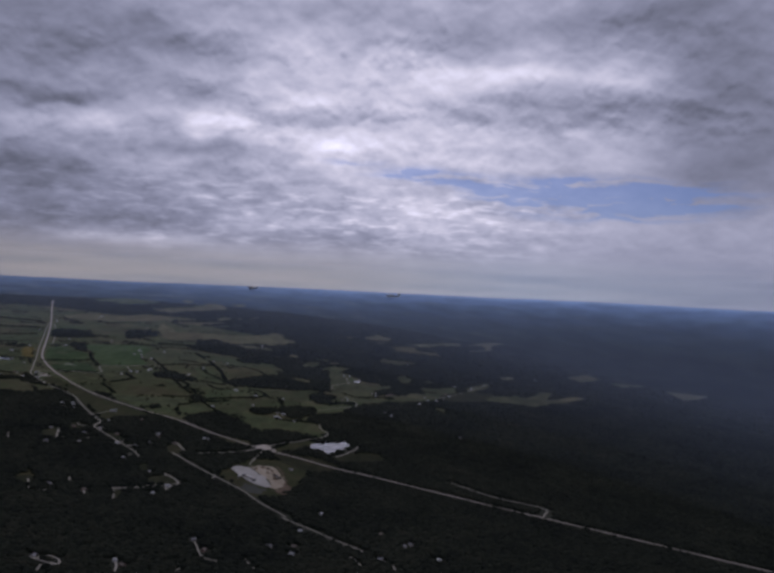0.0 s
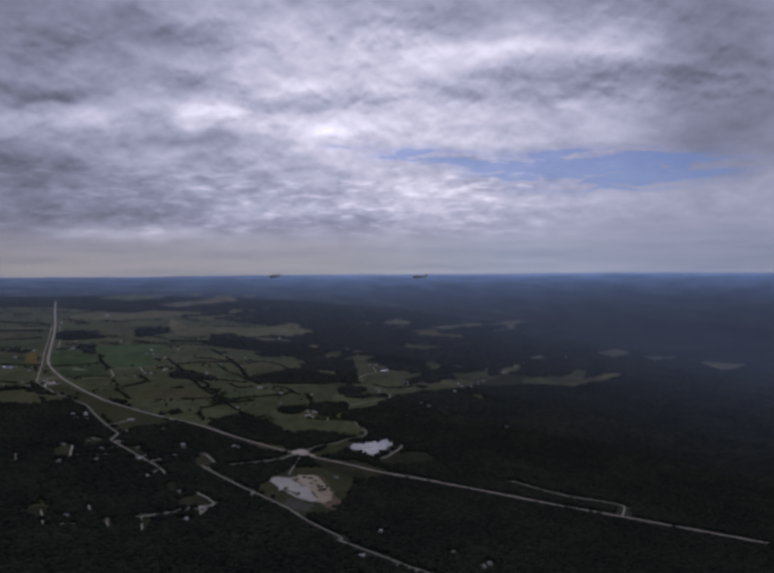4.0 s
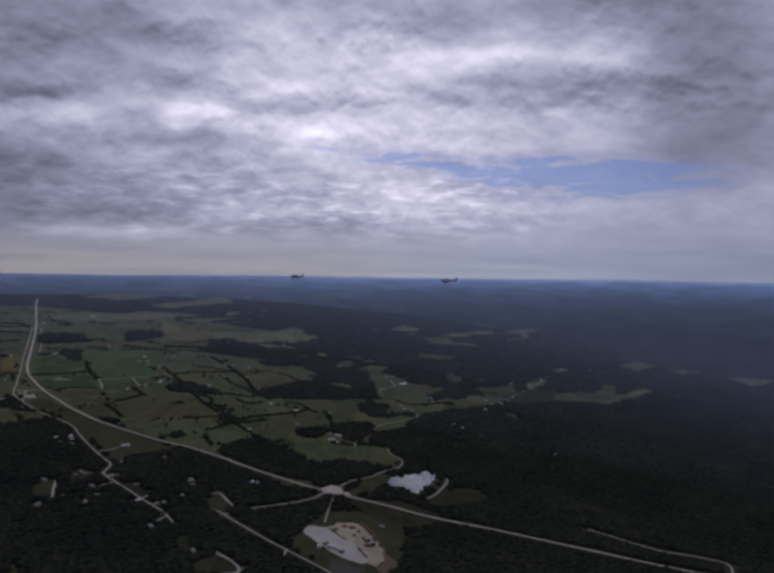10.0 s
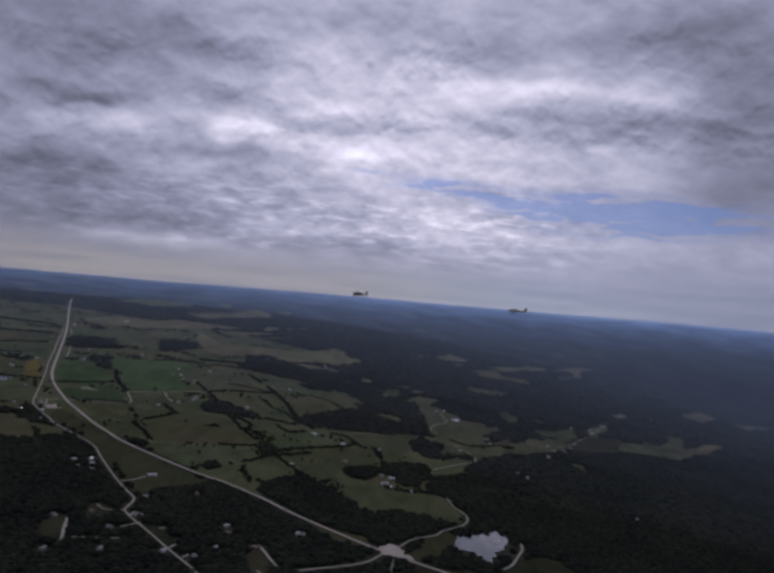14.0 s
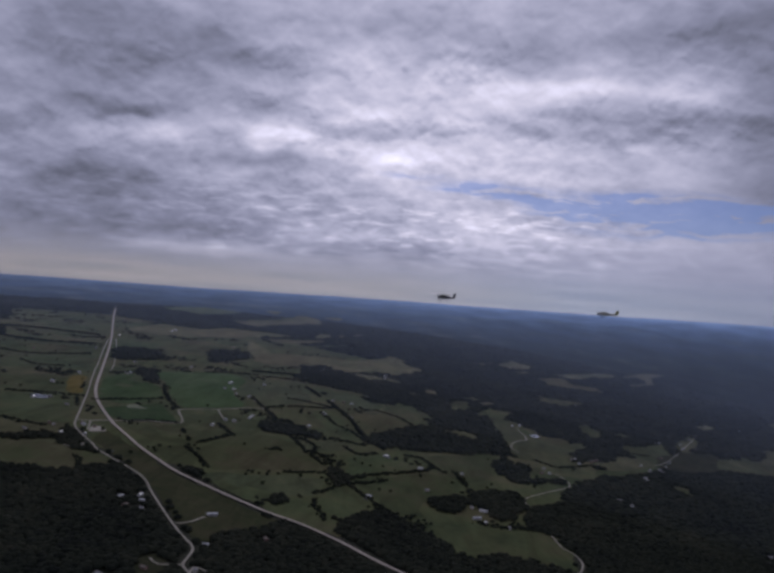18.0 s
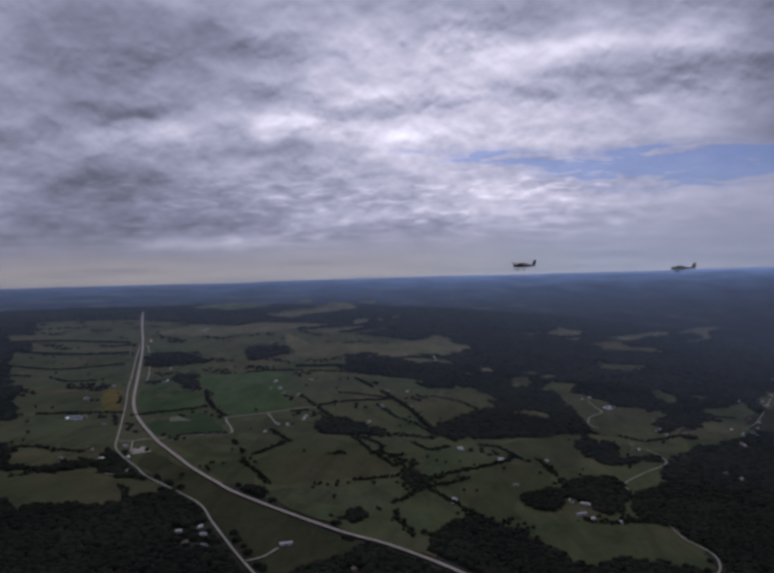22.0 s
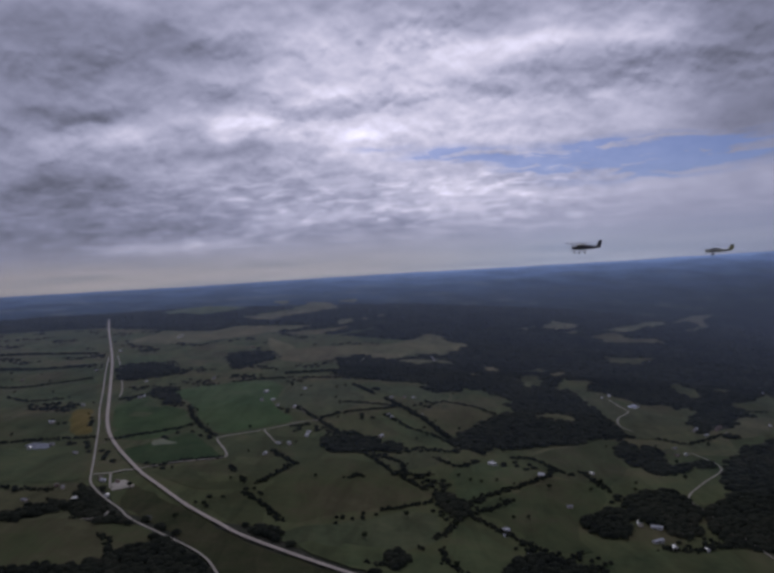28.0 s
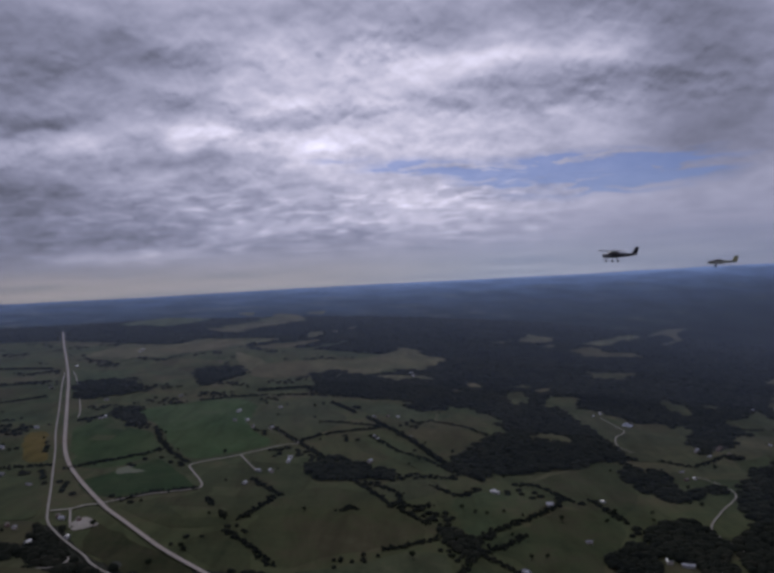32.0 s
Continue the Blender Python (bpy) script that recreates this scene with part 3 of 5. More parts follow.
field('pasture', [(-459, 1986), (-405, 2039), (-394, 2028), (-383, 1967), (-407, 1920), (-426, 1874), (-440, 1927)])
field('pasture', [(-337, 1974), (-311, 2006), (-289, 2001), (-265, 1969), (-254, 1905), (-296, 1842), (-320, 1847), (-325, 1915)])
field('tan', [(-363, 1982), (-357, 1981), (-363, 1904), (-375, 1897)])
field('tan', [(-348, 1985), (-341, 1995), (-350, 1913), (-361, 1876)])
field('tan', [(-276, 2240), (-249, 2253), (-250, 2204), (-274, 2201)])
field('grass', [(-225, 2157), (-194, 2218), (-180, 2192), (-180, 2120), (-218, 2067), (-225, 2095)])
field('tan', [(-155, 2148), (-92, 2182), (-88, 2154), (-158, 2065), (-174, 2066)])
field('tan', [(-161, 2220), (-113, 2261), (-138, 2196), (-169, 2178)])
field('tan', [(-74, 2842), (-23, 2976), (-6, 2923), (51, 2929), (-12, 2805), (-71, 2790)])
field('tan', [(76, 2834), (171, 2941), (207, 2972), (279, 3070), (316, 3055), (281, 2991), (204, 2918), (153, 2837), (96, 2812)])
field('tan', [(310, 3036), (434, 3182), (526, 3232), (447, 3138), (429, 3047), (330, 2902), (333, 2955), (416, 3057), (392, 3107)])
field('tan', [(20, 2708), (91, 2794), (119, 2805), (124, 2732), (206, 2767), (194, 2690), (115, 2669), (46, 2628)])
field('tan', [(-1, 2469), (5, 2440), (64, 2466), (112, 2480), (39, 2370), (21, 2374), (-24, 2376)])
field('tan', [(-166, 2769), (-107, 2813), (-117, 2749)])
field('tan', [(-71, 2723), (15, 2799), (-9, 2726)])
field('grass', [(44, 2186), (70, 2206), (78, 2137), (39, 2081)])
field('grass', [(119, 2184), (178, 2213), (120, 2143)])
field('pasture', [(-39, 2012), (-8, 2016), (4, 1987), (-14, 1933), (-53, 1911), (-68, 1927)])
field('tan', [(-714, 2564), (-664, 2609), (-601, 2653), (-567, 2690), (-617, 2588), (-675, 2534)])
field('tan', [(-638, 2756), (-589, 2808), (-586, 2747)])
field('tan', [(-789, 2937), (-748, 3015), (-696, 3043), (-674, 2997), (-744, 2906), (-772, 2842)])
field('tan', [(-565, 2868), (-531, 2883), (-542, 2818)])
field('tan', [(-909, 2854), (-848, 2899), (-790, 2869), (-753, 2815), (-811, 2781)])
field('tan', [(-744, 3186), (-683, 3176), (-688, 3095), (-749, 3117)])
field('pasture', [(-872, 2551), (-818, 2596), (-716, 2586), (-776, 2505), (-836, 2496)])
field('pasture', [(-878, 2458), (-853, 2481), (-808, 2464), (-837, 2421)])
field('tan', [(-863, 3185), (-810, 3223), (-807, 3116)])
field('tan', [(-1021, 2396), (-993, 2576), (-879, 2590), (-846, 2678), (-730, 2710), (-637, 2716), (-795, 2509), (-917, 2374)])
field('tan', [(-241, 1871), (-208, 1906), (-175, 1879), (-189, 1820), (-226, 1816), (-250, 1821)])
field('grass', [(-141, 2050), (-105, 2038), (-122, 1962), (-149, 1970)])
field('tan', [(-869, 2864), (-774, 3030), (-677, 3171), (-643, 3092), (-745, 2907), (-832, 2793)])
field('tan', [(-716, 2591), (-648, 2621), (-575, 2720), (-575, 2638), (-663, 2558)])
field('tan', [(-630, 2800), (-586, 2869), (-555, 2789), (-594, 2737)])
field('tan', [(-527, 2924), (-491, 2975), (-487, 2887)])
field('pasture', [(-1150, 2946), (-1039, 3081), (-911, 3075), (-999, 2906)])
field('tan', [(-665, 3210), (-600, 3278), (-602, 3174)])
field('pasture', [(-801, 2270), (-747, 2346), (-681, 2300), (-746, 2220)])
field('pasture', [(-504, 2082), (-430, 2058), (-372, 2140), (-365, 2088), (-411, 1948), (-448, 1971)])
field('pasture', [(-341, 1956), (-325, 2045), (-302, 2048), (-249, 1950), (-294, 1869), (-325, 1862)])
field('pasture', [(-460, 1826), (-410, 1823), (-348, 1689), (-359, 1646), (-427, 1760)])
field('grass', [(-135, 2031), (-94, 2083), (-85, 1987), (-12, 1934), (-13, 1861), (-79, 1792), (-129, 1790), (-135, 1926)])
field('grass', [(-89, 1810), (17, 1876), (-3, 1729), (-43, 1734), (-91, 1719)])
field('pasture', [(-180, 1599), (-137, 1685), (-101, 1664), (-124, 1563), (-164, 1526)])
field('tan', [(15, 1850), (81, 1972), (149, 1983), (118, 1923), (33, 1827)])
field('grass', [(239, 2067), (405, 2227), (386, 2091), (281, 2019), (223, 1973)])
field('pasture', [(-175, 2042), (-142, 2190), (-117, 2131), (-153, 2076)])
field('grass', [(159, 2118), (218, 2181), (205, 2074), (155, 2020)])
field('grass', [(240, 2198), (335, 2371), (327, 2313), (239, 2096)])
field('tan', [(363, 2469), (417, 2545), (445, 2527), (393, 2443)])
field('tan', [(654, 2755), (782, 2913), (832, 2862), (713, 2713)])
field('tan', [(-115, 2835), (-90, 2842), (-99, 2788)])
field('tan', [(517, 2276), (601, 2386), (643, 2387), (549, 2271)])
field('pasture', [(123, 1817), (167, 1837), (142, 1753)])
field('pasture', [(-775, 1377), (-670, 1397), (-654, 1394), (-599, 1394), (-583, 1371), (-609, 1334), (-605, 1316), (-660, 1304), (-722, 1299)])
field('pasture', [(-899, 1561), (-766, 1568), (-742, 1598), (-697, 1492), (-753, 1481), (-829, 1458)])
field('brush', [(161, 2025), (240, 2137), (326, 2188), (276, 2022), (190, 1934), (140, 1928)])
field('brush', [(-489, 1094), (-472, 1109), (-452, 1065), (-468, 1057)])
field('brush', [(-416, 1128), (-394, 1142), (-378, 1109), (-391, 1085)])
field('brush', [(-312, 1095), (-304, 1155), (-285, 1111), (-289, 1069)])
field('brush', [(-273, 943), (-258, 970), (-245, 941), (-260, 926)])
field('brush', [(-418, 879), (-402, 890), (-388, 854), (-399, 846)])
field('brush', [(-317, 995), (-305, 1013), (-290, 966), (-301, 961)])
field('brush', [(-310, 887), (-301, 891), (-285, 844), (-293, 841)])
field('pasture', [(-484, 1388), (-410, 1362), (-364, 1351), (-341, 1340), (-325, 1282), (-354, 1296), (-412, 1328), (-462, 1353)])
field('pasture', [(-458, 1381), (-389, 1381), (-359, 1364), (-337, 1334), (-335, 1294), (-353, 1289), (-383, 1305), (-424, 1329)])
field('pasture', [(-365, 1778), (-349, 1935), (-305, 2005), (-268, 1940), (-252, 1895), (-291, 1857), (-331, 1791)])
field('grass', [(-457, 2008), (-413, 2040), (-379, 2010), (-353, 1971), (-368, 1921), (-407, 1931)])
field('pasture', [(-245, 1842), (-205, 1885), (-175, 1846), (-191, 1827), (-226, 1826)])
field('grass', [(-223, 2110), (-182, 2166), (-184, 2099), (-219, 2057)])
field('pasture', [(-167, 2070), (-134, 2175), (-98, 2169), (-117, 2092)])
field('tan', [(-913, 2510), (-836, 2633), (-745, 2683), (-762, 2533), (-849, 2456)])
field('tan', [(-670, 2319), (-577, 2410), (-538, 2281), (-607, 2206), (-660, 2226)])
field('pasture', [(-1082, 2011), (-1014, 2055), (-940, 2045), (-924, 2000), (-1032, 1955)])

# ---- roads ----
road('highway', [(-1233, 2814), (-1127, 2565), (-1010, 2299), (-941, 2138), (-879, 1984), (-816, 1827), (-776, 1728), (-747, 1666), (-721, 1621), (-691, 1575), (-664, 1536), (-655, 1523), (-628, 1491), (-606, 1465), (-584, 1440), (-550, 1408), (-517, 1380), (-418, 1320), (-372, 1301), (-328, 1275), (-293, 1249), (-241, 1219), (-190, 1194), (-120, 1168), (-69, 1144), (-8, 1130), (51, 1115), (109, 1102), (166, 1089), (233, 1076), (301, 1059), (420, 1030), (600, 985)], 3.3)
road('country_road', [(-974, 2203), (-923, 2069), (-853, 1893), (-808, 1779), (-779, 1711), (-749, 1636), (-723, 1571), (-703, 1520), (-689, 1487), (-672, 1463), (-654, 1442), (-634, 1421), (-616, 1400), (-548, 1348), (-519, 1305), (-485, 1253), (-456, 1212), (-438, 1189), (-435, 1161), (-433, 1151), (-419, 1135), (-393, 1109), (-371, 1086), (-343, 1059)], 1.9)
road('country_road', [(-963, 2214), (-912, 2104), (-835, 1920), (-817, 1866)], 1.7)
road('country_road', [(-664, 1538), (-653, 1551), (-629, 1572), (-598, 1590), (-594, 1602), (-601, 1622), (-622, 1666), (-619, 1678), (-611, 1688), (-579, 1718), (-539, 1766), (-522, 1778), (-541, 1811), (-562, 1852)], 2)
road('driveway', [(-579, 1718), (-563, 1683), (-552, 1659)], 1.7)
road('country_road', [(-664, 1536), (-676, 1531), (-684, 1519), (-698, 1513)], 2.8)
road('driveway', [(-684, 1519), (-666, 1474)], 1.7)
road('country_road', [(-179, 1207), (-162, 1247), (-136, 1275), (-127, 1296), (-102, 1331), (-94, 1362), (-98, 1381), (-110, 1399)], 1.6, 6.5)
road('country_road', [(-110, 1399), (-118, 1452), (-124, 1489), (-127, 1520)], 1.6, 2.5)
road('country_road', [(-127, 1520), (-130, 1559), (-98, 1612), (-56, 1672), (-60, 1715), (-73, 1736)], 1.6, 6.5)
road('country_road', [(-187, 1200), (-202, 1164), (-217, 1144), (-262, 1102)], 2, 8.5)
road('country_road', [(-70, 1214), (-60, 1229), (-50, 1257), (-39, 1291), (-38, 1310)], 2.2)
road('driveway', [(-97, 2021), (-92, 1983), (-87, 1942), (-112, 1899), (-123, 1851), (-112, 1825)], 1.7)
road('country_road', [(238, 1083), (251, 1125), (217, 1136), (180, 1140), (113, 1176)], 2.2, 11.5)
road('country_road', [(-295, 1082), (-235, 1018), (-174, 960), (-141, 919), (-105, 885), (-109, 879), (-80, 861), (-49, 840), (-11, 817)], 1.8, 8.5)
road('driveway', [(-181, 1177), (-184, 1120), (-185, 1087)], 1.7)
road('driveway', [(-469, 1234), (-459, 1246), (-453, 1266)], 1.7)
road('driveway', [(-434, 1153), (-450, 1145), (-460, 1153)], 1.7)
road('driveway', [(-411, 1131), (-422, 1112)], 1.7)
road('driveway', [(-451, 1066), (-438, 1075), (-411, 1088)], 1.7)
road('driveway', [(-468, 1107), (-460, 1087), (-453, 1065)], 1.7)
road('driveway', [(-300, 1131), (-291, 1117), (-281, 1101)], 1.7)
road('driveway', [(-299, 659), (-284, 654), (-271, 654)], 1.7)
road('driveway', [(-180, 759), (-164, 725), (-149, 721)], 1.7)
road('driveway', [(-51, 834), (-12, 813)], 1.7)
road('driveway', [(-252, 905), (-249, 934), (-242, 948)], 1.7)
road('driveway', [(-339, 1053), (-334, 1046), (-329, 1038)], 1.7)
road('driveway', [(-335, 1048), (-340, 1033)], 1.7)
road('driveway', [(-310, 1132), (-302, 1136), (-284, 1105)], 1.7)
road('driveway', [(-273, 974), (-258, 959), (-248, 945), (-249, 934), (-259, 928), (-277, 912)], 1.7)
road('driveway', [(-259, 928), (-254, 911)], 1.7)
road('driveway', [(-214, 1000), (-215, 985)], 1.7)
road('driveway', [(-289, 1070), (-282, 1077)], 1.7)
road('driveway', [(-414, 1150), (-425, 1153), (-424, 1138)], 1.7)
road('driveway', [(-356, 1075), (-353, 1084)], 1.7)
road('driveway', [(-372, 1088), (-369, 1098)], 1.7)
road('driveway', [(-281, 634), (-283, 647), (-272, 654), (-276, 664), (-289, 668), (-293, 655)], 1.7)
road('driveway', [(-234, 684), (-228, 673), (-225, 660)], 1.7)
road('driveway', [(-185, 708), (-176, 688), (-181, 680)], 1.7)
road('driveway', [(-28, 792), (-22, 788), (-13, 772)], 1.7)
road('driveway', [(4, 804), (19, 790), (22, 775)], 1.7)
road('driveway', [(-401, 871), (-381, 831)], 1.7)
road('driveway', [(-126, 737), (-113, 717)], 1.7)
road('driveway', [(-444, 1071), (-427, 1080), (-409, 1088)], 1.7)
road('driveway', [(-309, 883), (-297, 889), (-284, 901)], 1.7)
road('driveway', [(-305, 878), (-293, 845)], 1.7)
road('driveway', [(-513, 1049), (-492, 1006)], 1.7)
road('driveway', [(-365, 899), (-359, 886)], 1.7)
road('driveway', [(-334, 862), (-326, 847)], 1.7)
road('driveway', [(-376, 831), (-369, 839), (-358, 845)], 1.7)
road('country_road', [(331, 2331), (279, 2222), (241, 2140), (171, 1995), (138, 1949)], 1.2, 2.6)

road('driveway', [(-466, 1101), (-459, 1079), (-451, 1059)], 1.4)
road('driveway', [(-341, 1031), (-338, 1040), (-334, 1045), (-326, 1032)], 1.4)
road('driveway', [(-306, 1130), (-300, 1131), (-291, 1115), (-281, 1100)], 1.4)
road('driveway', [(-272, 968), (-258, 958), (-246, 938), (-253, 924), (-272, 910), (-286, 895), (-306, 880), (-317, 873)], 1.6)
road('driveway', [(-257, 920), (-253, 910), (-252, 901)], 1.4)
road('driveway', [(-656, 1395), (-646, 1398), (-641, 1408), (-643, 1416)], 1.4)

# ---- ponds and yards ----
def yard(name, pts, material, lift, label, category, wobble=3.0):
    edge = outline(pts, wobble, 2.5, 5)
    OPEN.append(edge)
    if name == "pond":
        OPEN.append(edge + (0, -8)), OPEN.append(edge + (4, -15))
    tagged(patch(name, edge, material, lift, 30), label, category, kind="structure")


yard("pond", [(-112, 1289), (-92, 1318), (-83, 1321), (-57, 1352), (-52, 1334), (-54, 1294), (-75, 1258), (-79, 1224), (-91, 1237), (-104, 1250), (-117, 1246)], WATER, 0.75, "still grey pond with a ragged wooded bank", "pond", 6.0)
yard("sedge_patch", [(-690, 1641), (-688, 1653), (-680, 1662), (-674, 1651), (-660, 1645), (-670, 1637), (-684, 1628)], SEDGE, 0.75, "pale ragged patch of dry sedge in a green field", "grass patch")
yard("pond", [(-814, 1603), (-808, 1616), (-788, 1615), (-783, 1601), (-788, 1592), (-801, 1592)], WATER, 0.75, "long narrow grey pond below a tree line", "pond")
yard("pond", [(-78, 1987), (-66, 2004), (-58, 2008), (-57, 1993), (-71, 1967), (-81, 1964)], WATER, 0.75, "small round bright farm pond by white barns", "pond")
yard("pond", [(-325, 1435), (-319, 1446), (-314, 1439), (-318, 1422), (-323, 1422)], WATER, 0.75, "tiny pale stock pond in a pasture", "pond")
yard("gravel_patch", [(-612, 1408), (-611, 1415), (-606, 1415), (-602, 1409), (-602, 1402), (-608, 1403)], SHOULDER_GREY, 0.78, "small pale scraped gravel patch in the woods", "gravel")
yard("earth_yard", [(-181, 1074), (-174, 1093), (-150, 1101), (-137, 1071), (-128, 1037), (-125, 1003), (-133, 984), (-140, 996), (-152, 1034), (-166, 1055)], DIRT, 0.80, "pale sandy building site with bare reddish earth", "yard", 6.0)
yard("earth_bank", [(-150, 1106), (-140, 1098), (-130, 1060), (-122, 1019), (-112, 1002), (-117, 973), (-128, 972), (-135, 986), (-126, 1003), (-128, 1037), (-137, 1071)], REDEARTH, 0.79, "slope of raw reddish brown earth", "bare earth", 6.0)
yard("gravel_patch", [(-175, 996), (-150, 981), (-139, 982), (-148, 956), (-165, 950), (-175, 971)], SHOULDER_GREY, 0.77, "faint grey gravel patch fading into grass", "gravel", 6.0)
yard("concrete_pad", [(-206, 1056), (-199, 1074), (-181, 1074), (-168, 1051), (-155, 1039), (-139, 999), (-145, 988), (-165, 999), (-177, 1013), (-192, 1033)], PAD, 0.83, "long pale grey concrete pad on a cleared site", "pad", 2.0)
yard("junction", [(-196, 1204), (-186, 1220), (-179, 1219), (-170, 1206), (-159, 1188), (-173, 1190), (-185, 1184), (-192, 1186)], ROAD, 1.55, "pale flared concrete road junction", "road", 1.0)
yard("gravel_yard", [(-664, 1470), (-653, 1475), (-649, 1485), (-656, 1499), (-666, 1501), (-671, 1490)], LANE, 0.78, "pale oval gravel lot beside the road junction", "yard")


# ---- woods ----
def clumps(name, x, y, wide, tall, sides, rings, material, rng):
    """Many tree crowns as one mesh: each a ragged dome of a few faces."""
    k = len(x)
    prof = {3: [(0.72, 0.22), (1.0, 0.52), (0.66, 0.86)], 2: [(1.0, 0.3), (0.72, 0.82)], 1: [(1.0, 0.2)]}[rings]
    ang = np.arange(sides) / sides * 2 * np.pi
    z0 = land(x, y)
    spin = rng.uniform(0, 6.28, k)
    verts = []
    for r, h in prof:
        a = ang[None] + spin[:, None] + r
        rr = wide[:, None] * r * rng.uniform(0.72, 1.25, (k, sides))
        verts.append(np.stack([x[:, None] + rr * np.cos(a), y[:, None] + rr * np.sin(a), z0[:, None] + tall[:, None] * (h + rng.uniform(-0.09, 0.09, (k, sides)))], -1))
    top = np.stack([x + wide * rng.uniform(-0.2, 0.2, k), y + wide * rng.uniform(-0.2, 0.2, k), z0 + tall], -1)[:, None]
    v = np.concatenate(verts + [top], 1)
    per = v.shape[1]
    f = []
    for q in range(rings - 1):
        for s in range(sides):
            a, b = q * sides + s, q * sides + (s + 1) % sides
            f += [(a, b, b + sides), (a, b + sides, a + sides)]
    q = (rings - 1) * sides
    f += [(q + s, q + (s + 1) % sides, per - 1) for s in range(sides)]
    f = (np.array(f)[None] + (np.arange(k) * per)[:, None, None]).reshape(-1, 3)
    return new(name, mesh_of(name, v.reshape(-1, 3), f, material, True))


def free(x, y, rag=0.0):
    """Spots off the fields, yards and roads; rag lets crowns straggle over the edges of fields."""
    ok = np.ones(x.shape, bool)
    u, v = x + rag * np.sin(x * 3.1 + y * 1.7), y + rag * np.sin(y * 2.3 - x * 2.9)
    for edge in OPEN:
        lo, hi = edge.min(0), edge.max(0)
        s, t = (u, v) if hi[0] - lo[0] > 30 else (x, y)
        near = (s > lo[0]) & (s < hi[0]) & (t > lo[1]) & (t < hi[1])
        ok[near] &= ~inside(s[near], t[near], edge)
    for line, gap in LINES:
        lo, hi = line.min(0) - gap, line.max(0) + gap
        near = np.where((x > lo[0]) & (x < hi[0]) & (y > lo[1]) & (y < hi[1]))[0]
        if len(near):
            d = np.min((x[near, None] - line[None, :, 0]) ** 2 + (y[near, None] - line[None, :, 1]) ** 2, axis=1)
            hug = gap if gap < 12 else gap * (0.84 + 0.26 * np.sin(x[near] / 23) * np.sin(y[near] / 17 + x[near] / 41))
            ok[near[d < hug * hug]] = False
    return ok


# ---- parts ----
def part(name, bm, material, parent, label=""):
    me = bpy.data.meshes.new(name)
    bm.to_mesh(me), bm.free()
    me.materials.append(material)
    ob = new(name, me)
    ob.parent = parent
    return tagged(ob, label)


def box(x0, x1, y0, y1, z0, z1):
    bm = bmesh.new()
    bmesh.ops.create_cube(bm, size=1.0, matrix=Matrix.Translation(((x0 + x1) / 2, (y0 + y1) / 2, (z0 + z1) / 2)) @ Matrix.Diagonal((x1 - x0, y1 - y0, z1 - z0, 1)))
    return bm


def gable(l, w, h, rise, over=0.35, thick=0.14):
    """A pitched roof slab with eaves, its ridge along x."""
    bm = bmesh.new()
    x, y = l / 2 + over, w / 2 + over
    drop = rise * over / (w / 2)
    rows = []
    for sx in (-x, x):
        rows.append([bm.verts.new(p) for p in ((sx, -y, h - drop), (sx, 0, h + rise), (sx, y, h - drop), (sx, y, h - drop + thick), (sx, 0, h + rise + thick), (sx, -y, h - drop + thick))])
    for i in range(6):
        bm.faces.new((rows[0][i], rows[0][(i + 1) % 6], rows[1][(i + 1) % 6], rows[1][i]))
    bm.faces.new(rows[0][::-1]), bm.faces.new(rows[1])
    bmesh.ops.recalc_face_normals(bm, faces=bm.faces[:])
    return bm


def walls(l, w, h, rise):
    """Four walls with gable ends."""
    bm = bmesh.new()
    a = [[bm.verts.new(p) for p in ((sx, -w / 2, -0.6), (sx, w / 2, -0.6), (sx, w / 2, h), (sx, 0, h + rise), (sx, -w / 2, h))] for sx in (-l / 2, l / 2)]
    for i in range(5):
        bm.faces.new((a[0][i], a[0][(i + 1) % 5], a[1][(i + 1) % 5], a[1][i]))
    bm.faces.new(a[0][::-1]), bm.faces.new(a[1])
    bmesh.ops.recalc_face_normals(bm, faces=bm.faces[:])
    return bm


def building(name, l, w, h, rise, wall, roof, label, category, group, doors=1, wide_door=0.9, panes=3, chimney=True):
    top = tagged(new(name), label, category, group)
    part("wall", walls(l, w, h, rise), wall, top)
    r = part("roof", gable(l, w, h + 0.02, rise), roof, top, "pitched roof")
    if chimney:
        part("chimney", box(l * 0.2, l * 0.2 + 0.5, 0.3, 0.8, h, h + rise + 0.5), BRICK, r)
    for side in (-1, 1):
        for i in range(panes):
            x = (i + 0.5) / panes * l * 0.86 - l * 0.43
            if side < 0 and i == panes // 2:
                continue
            part("window", box(x - 0.4, x + 0.4, side * w / 2 - 0.05, side * w / 2 + 0.05, h * 0.4, h * 0.8), DARK, top)
    part("door", box(-wide_door / 2, wide_door / 2, -w / 2 - 0.06, -w / 2 + 0.03, 0, h * 0.78), DARK if wide_door > 2 else BROWN, top)
    return top


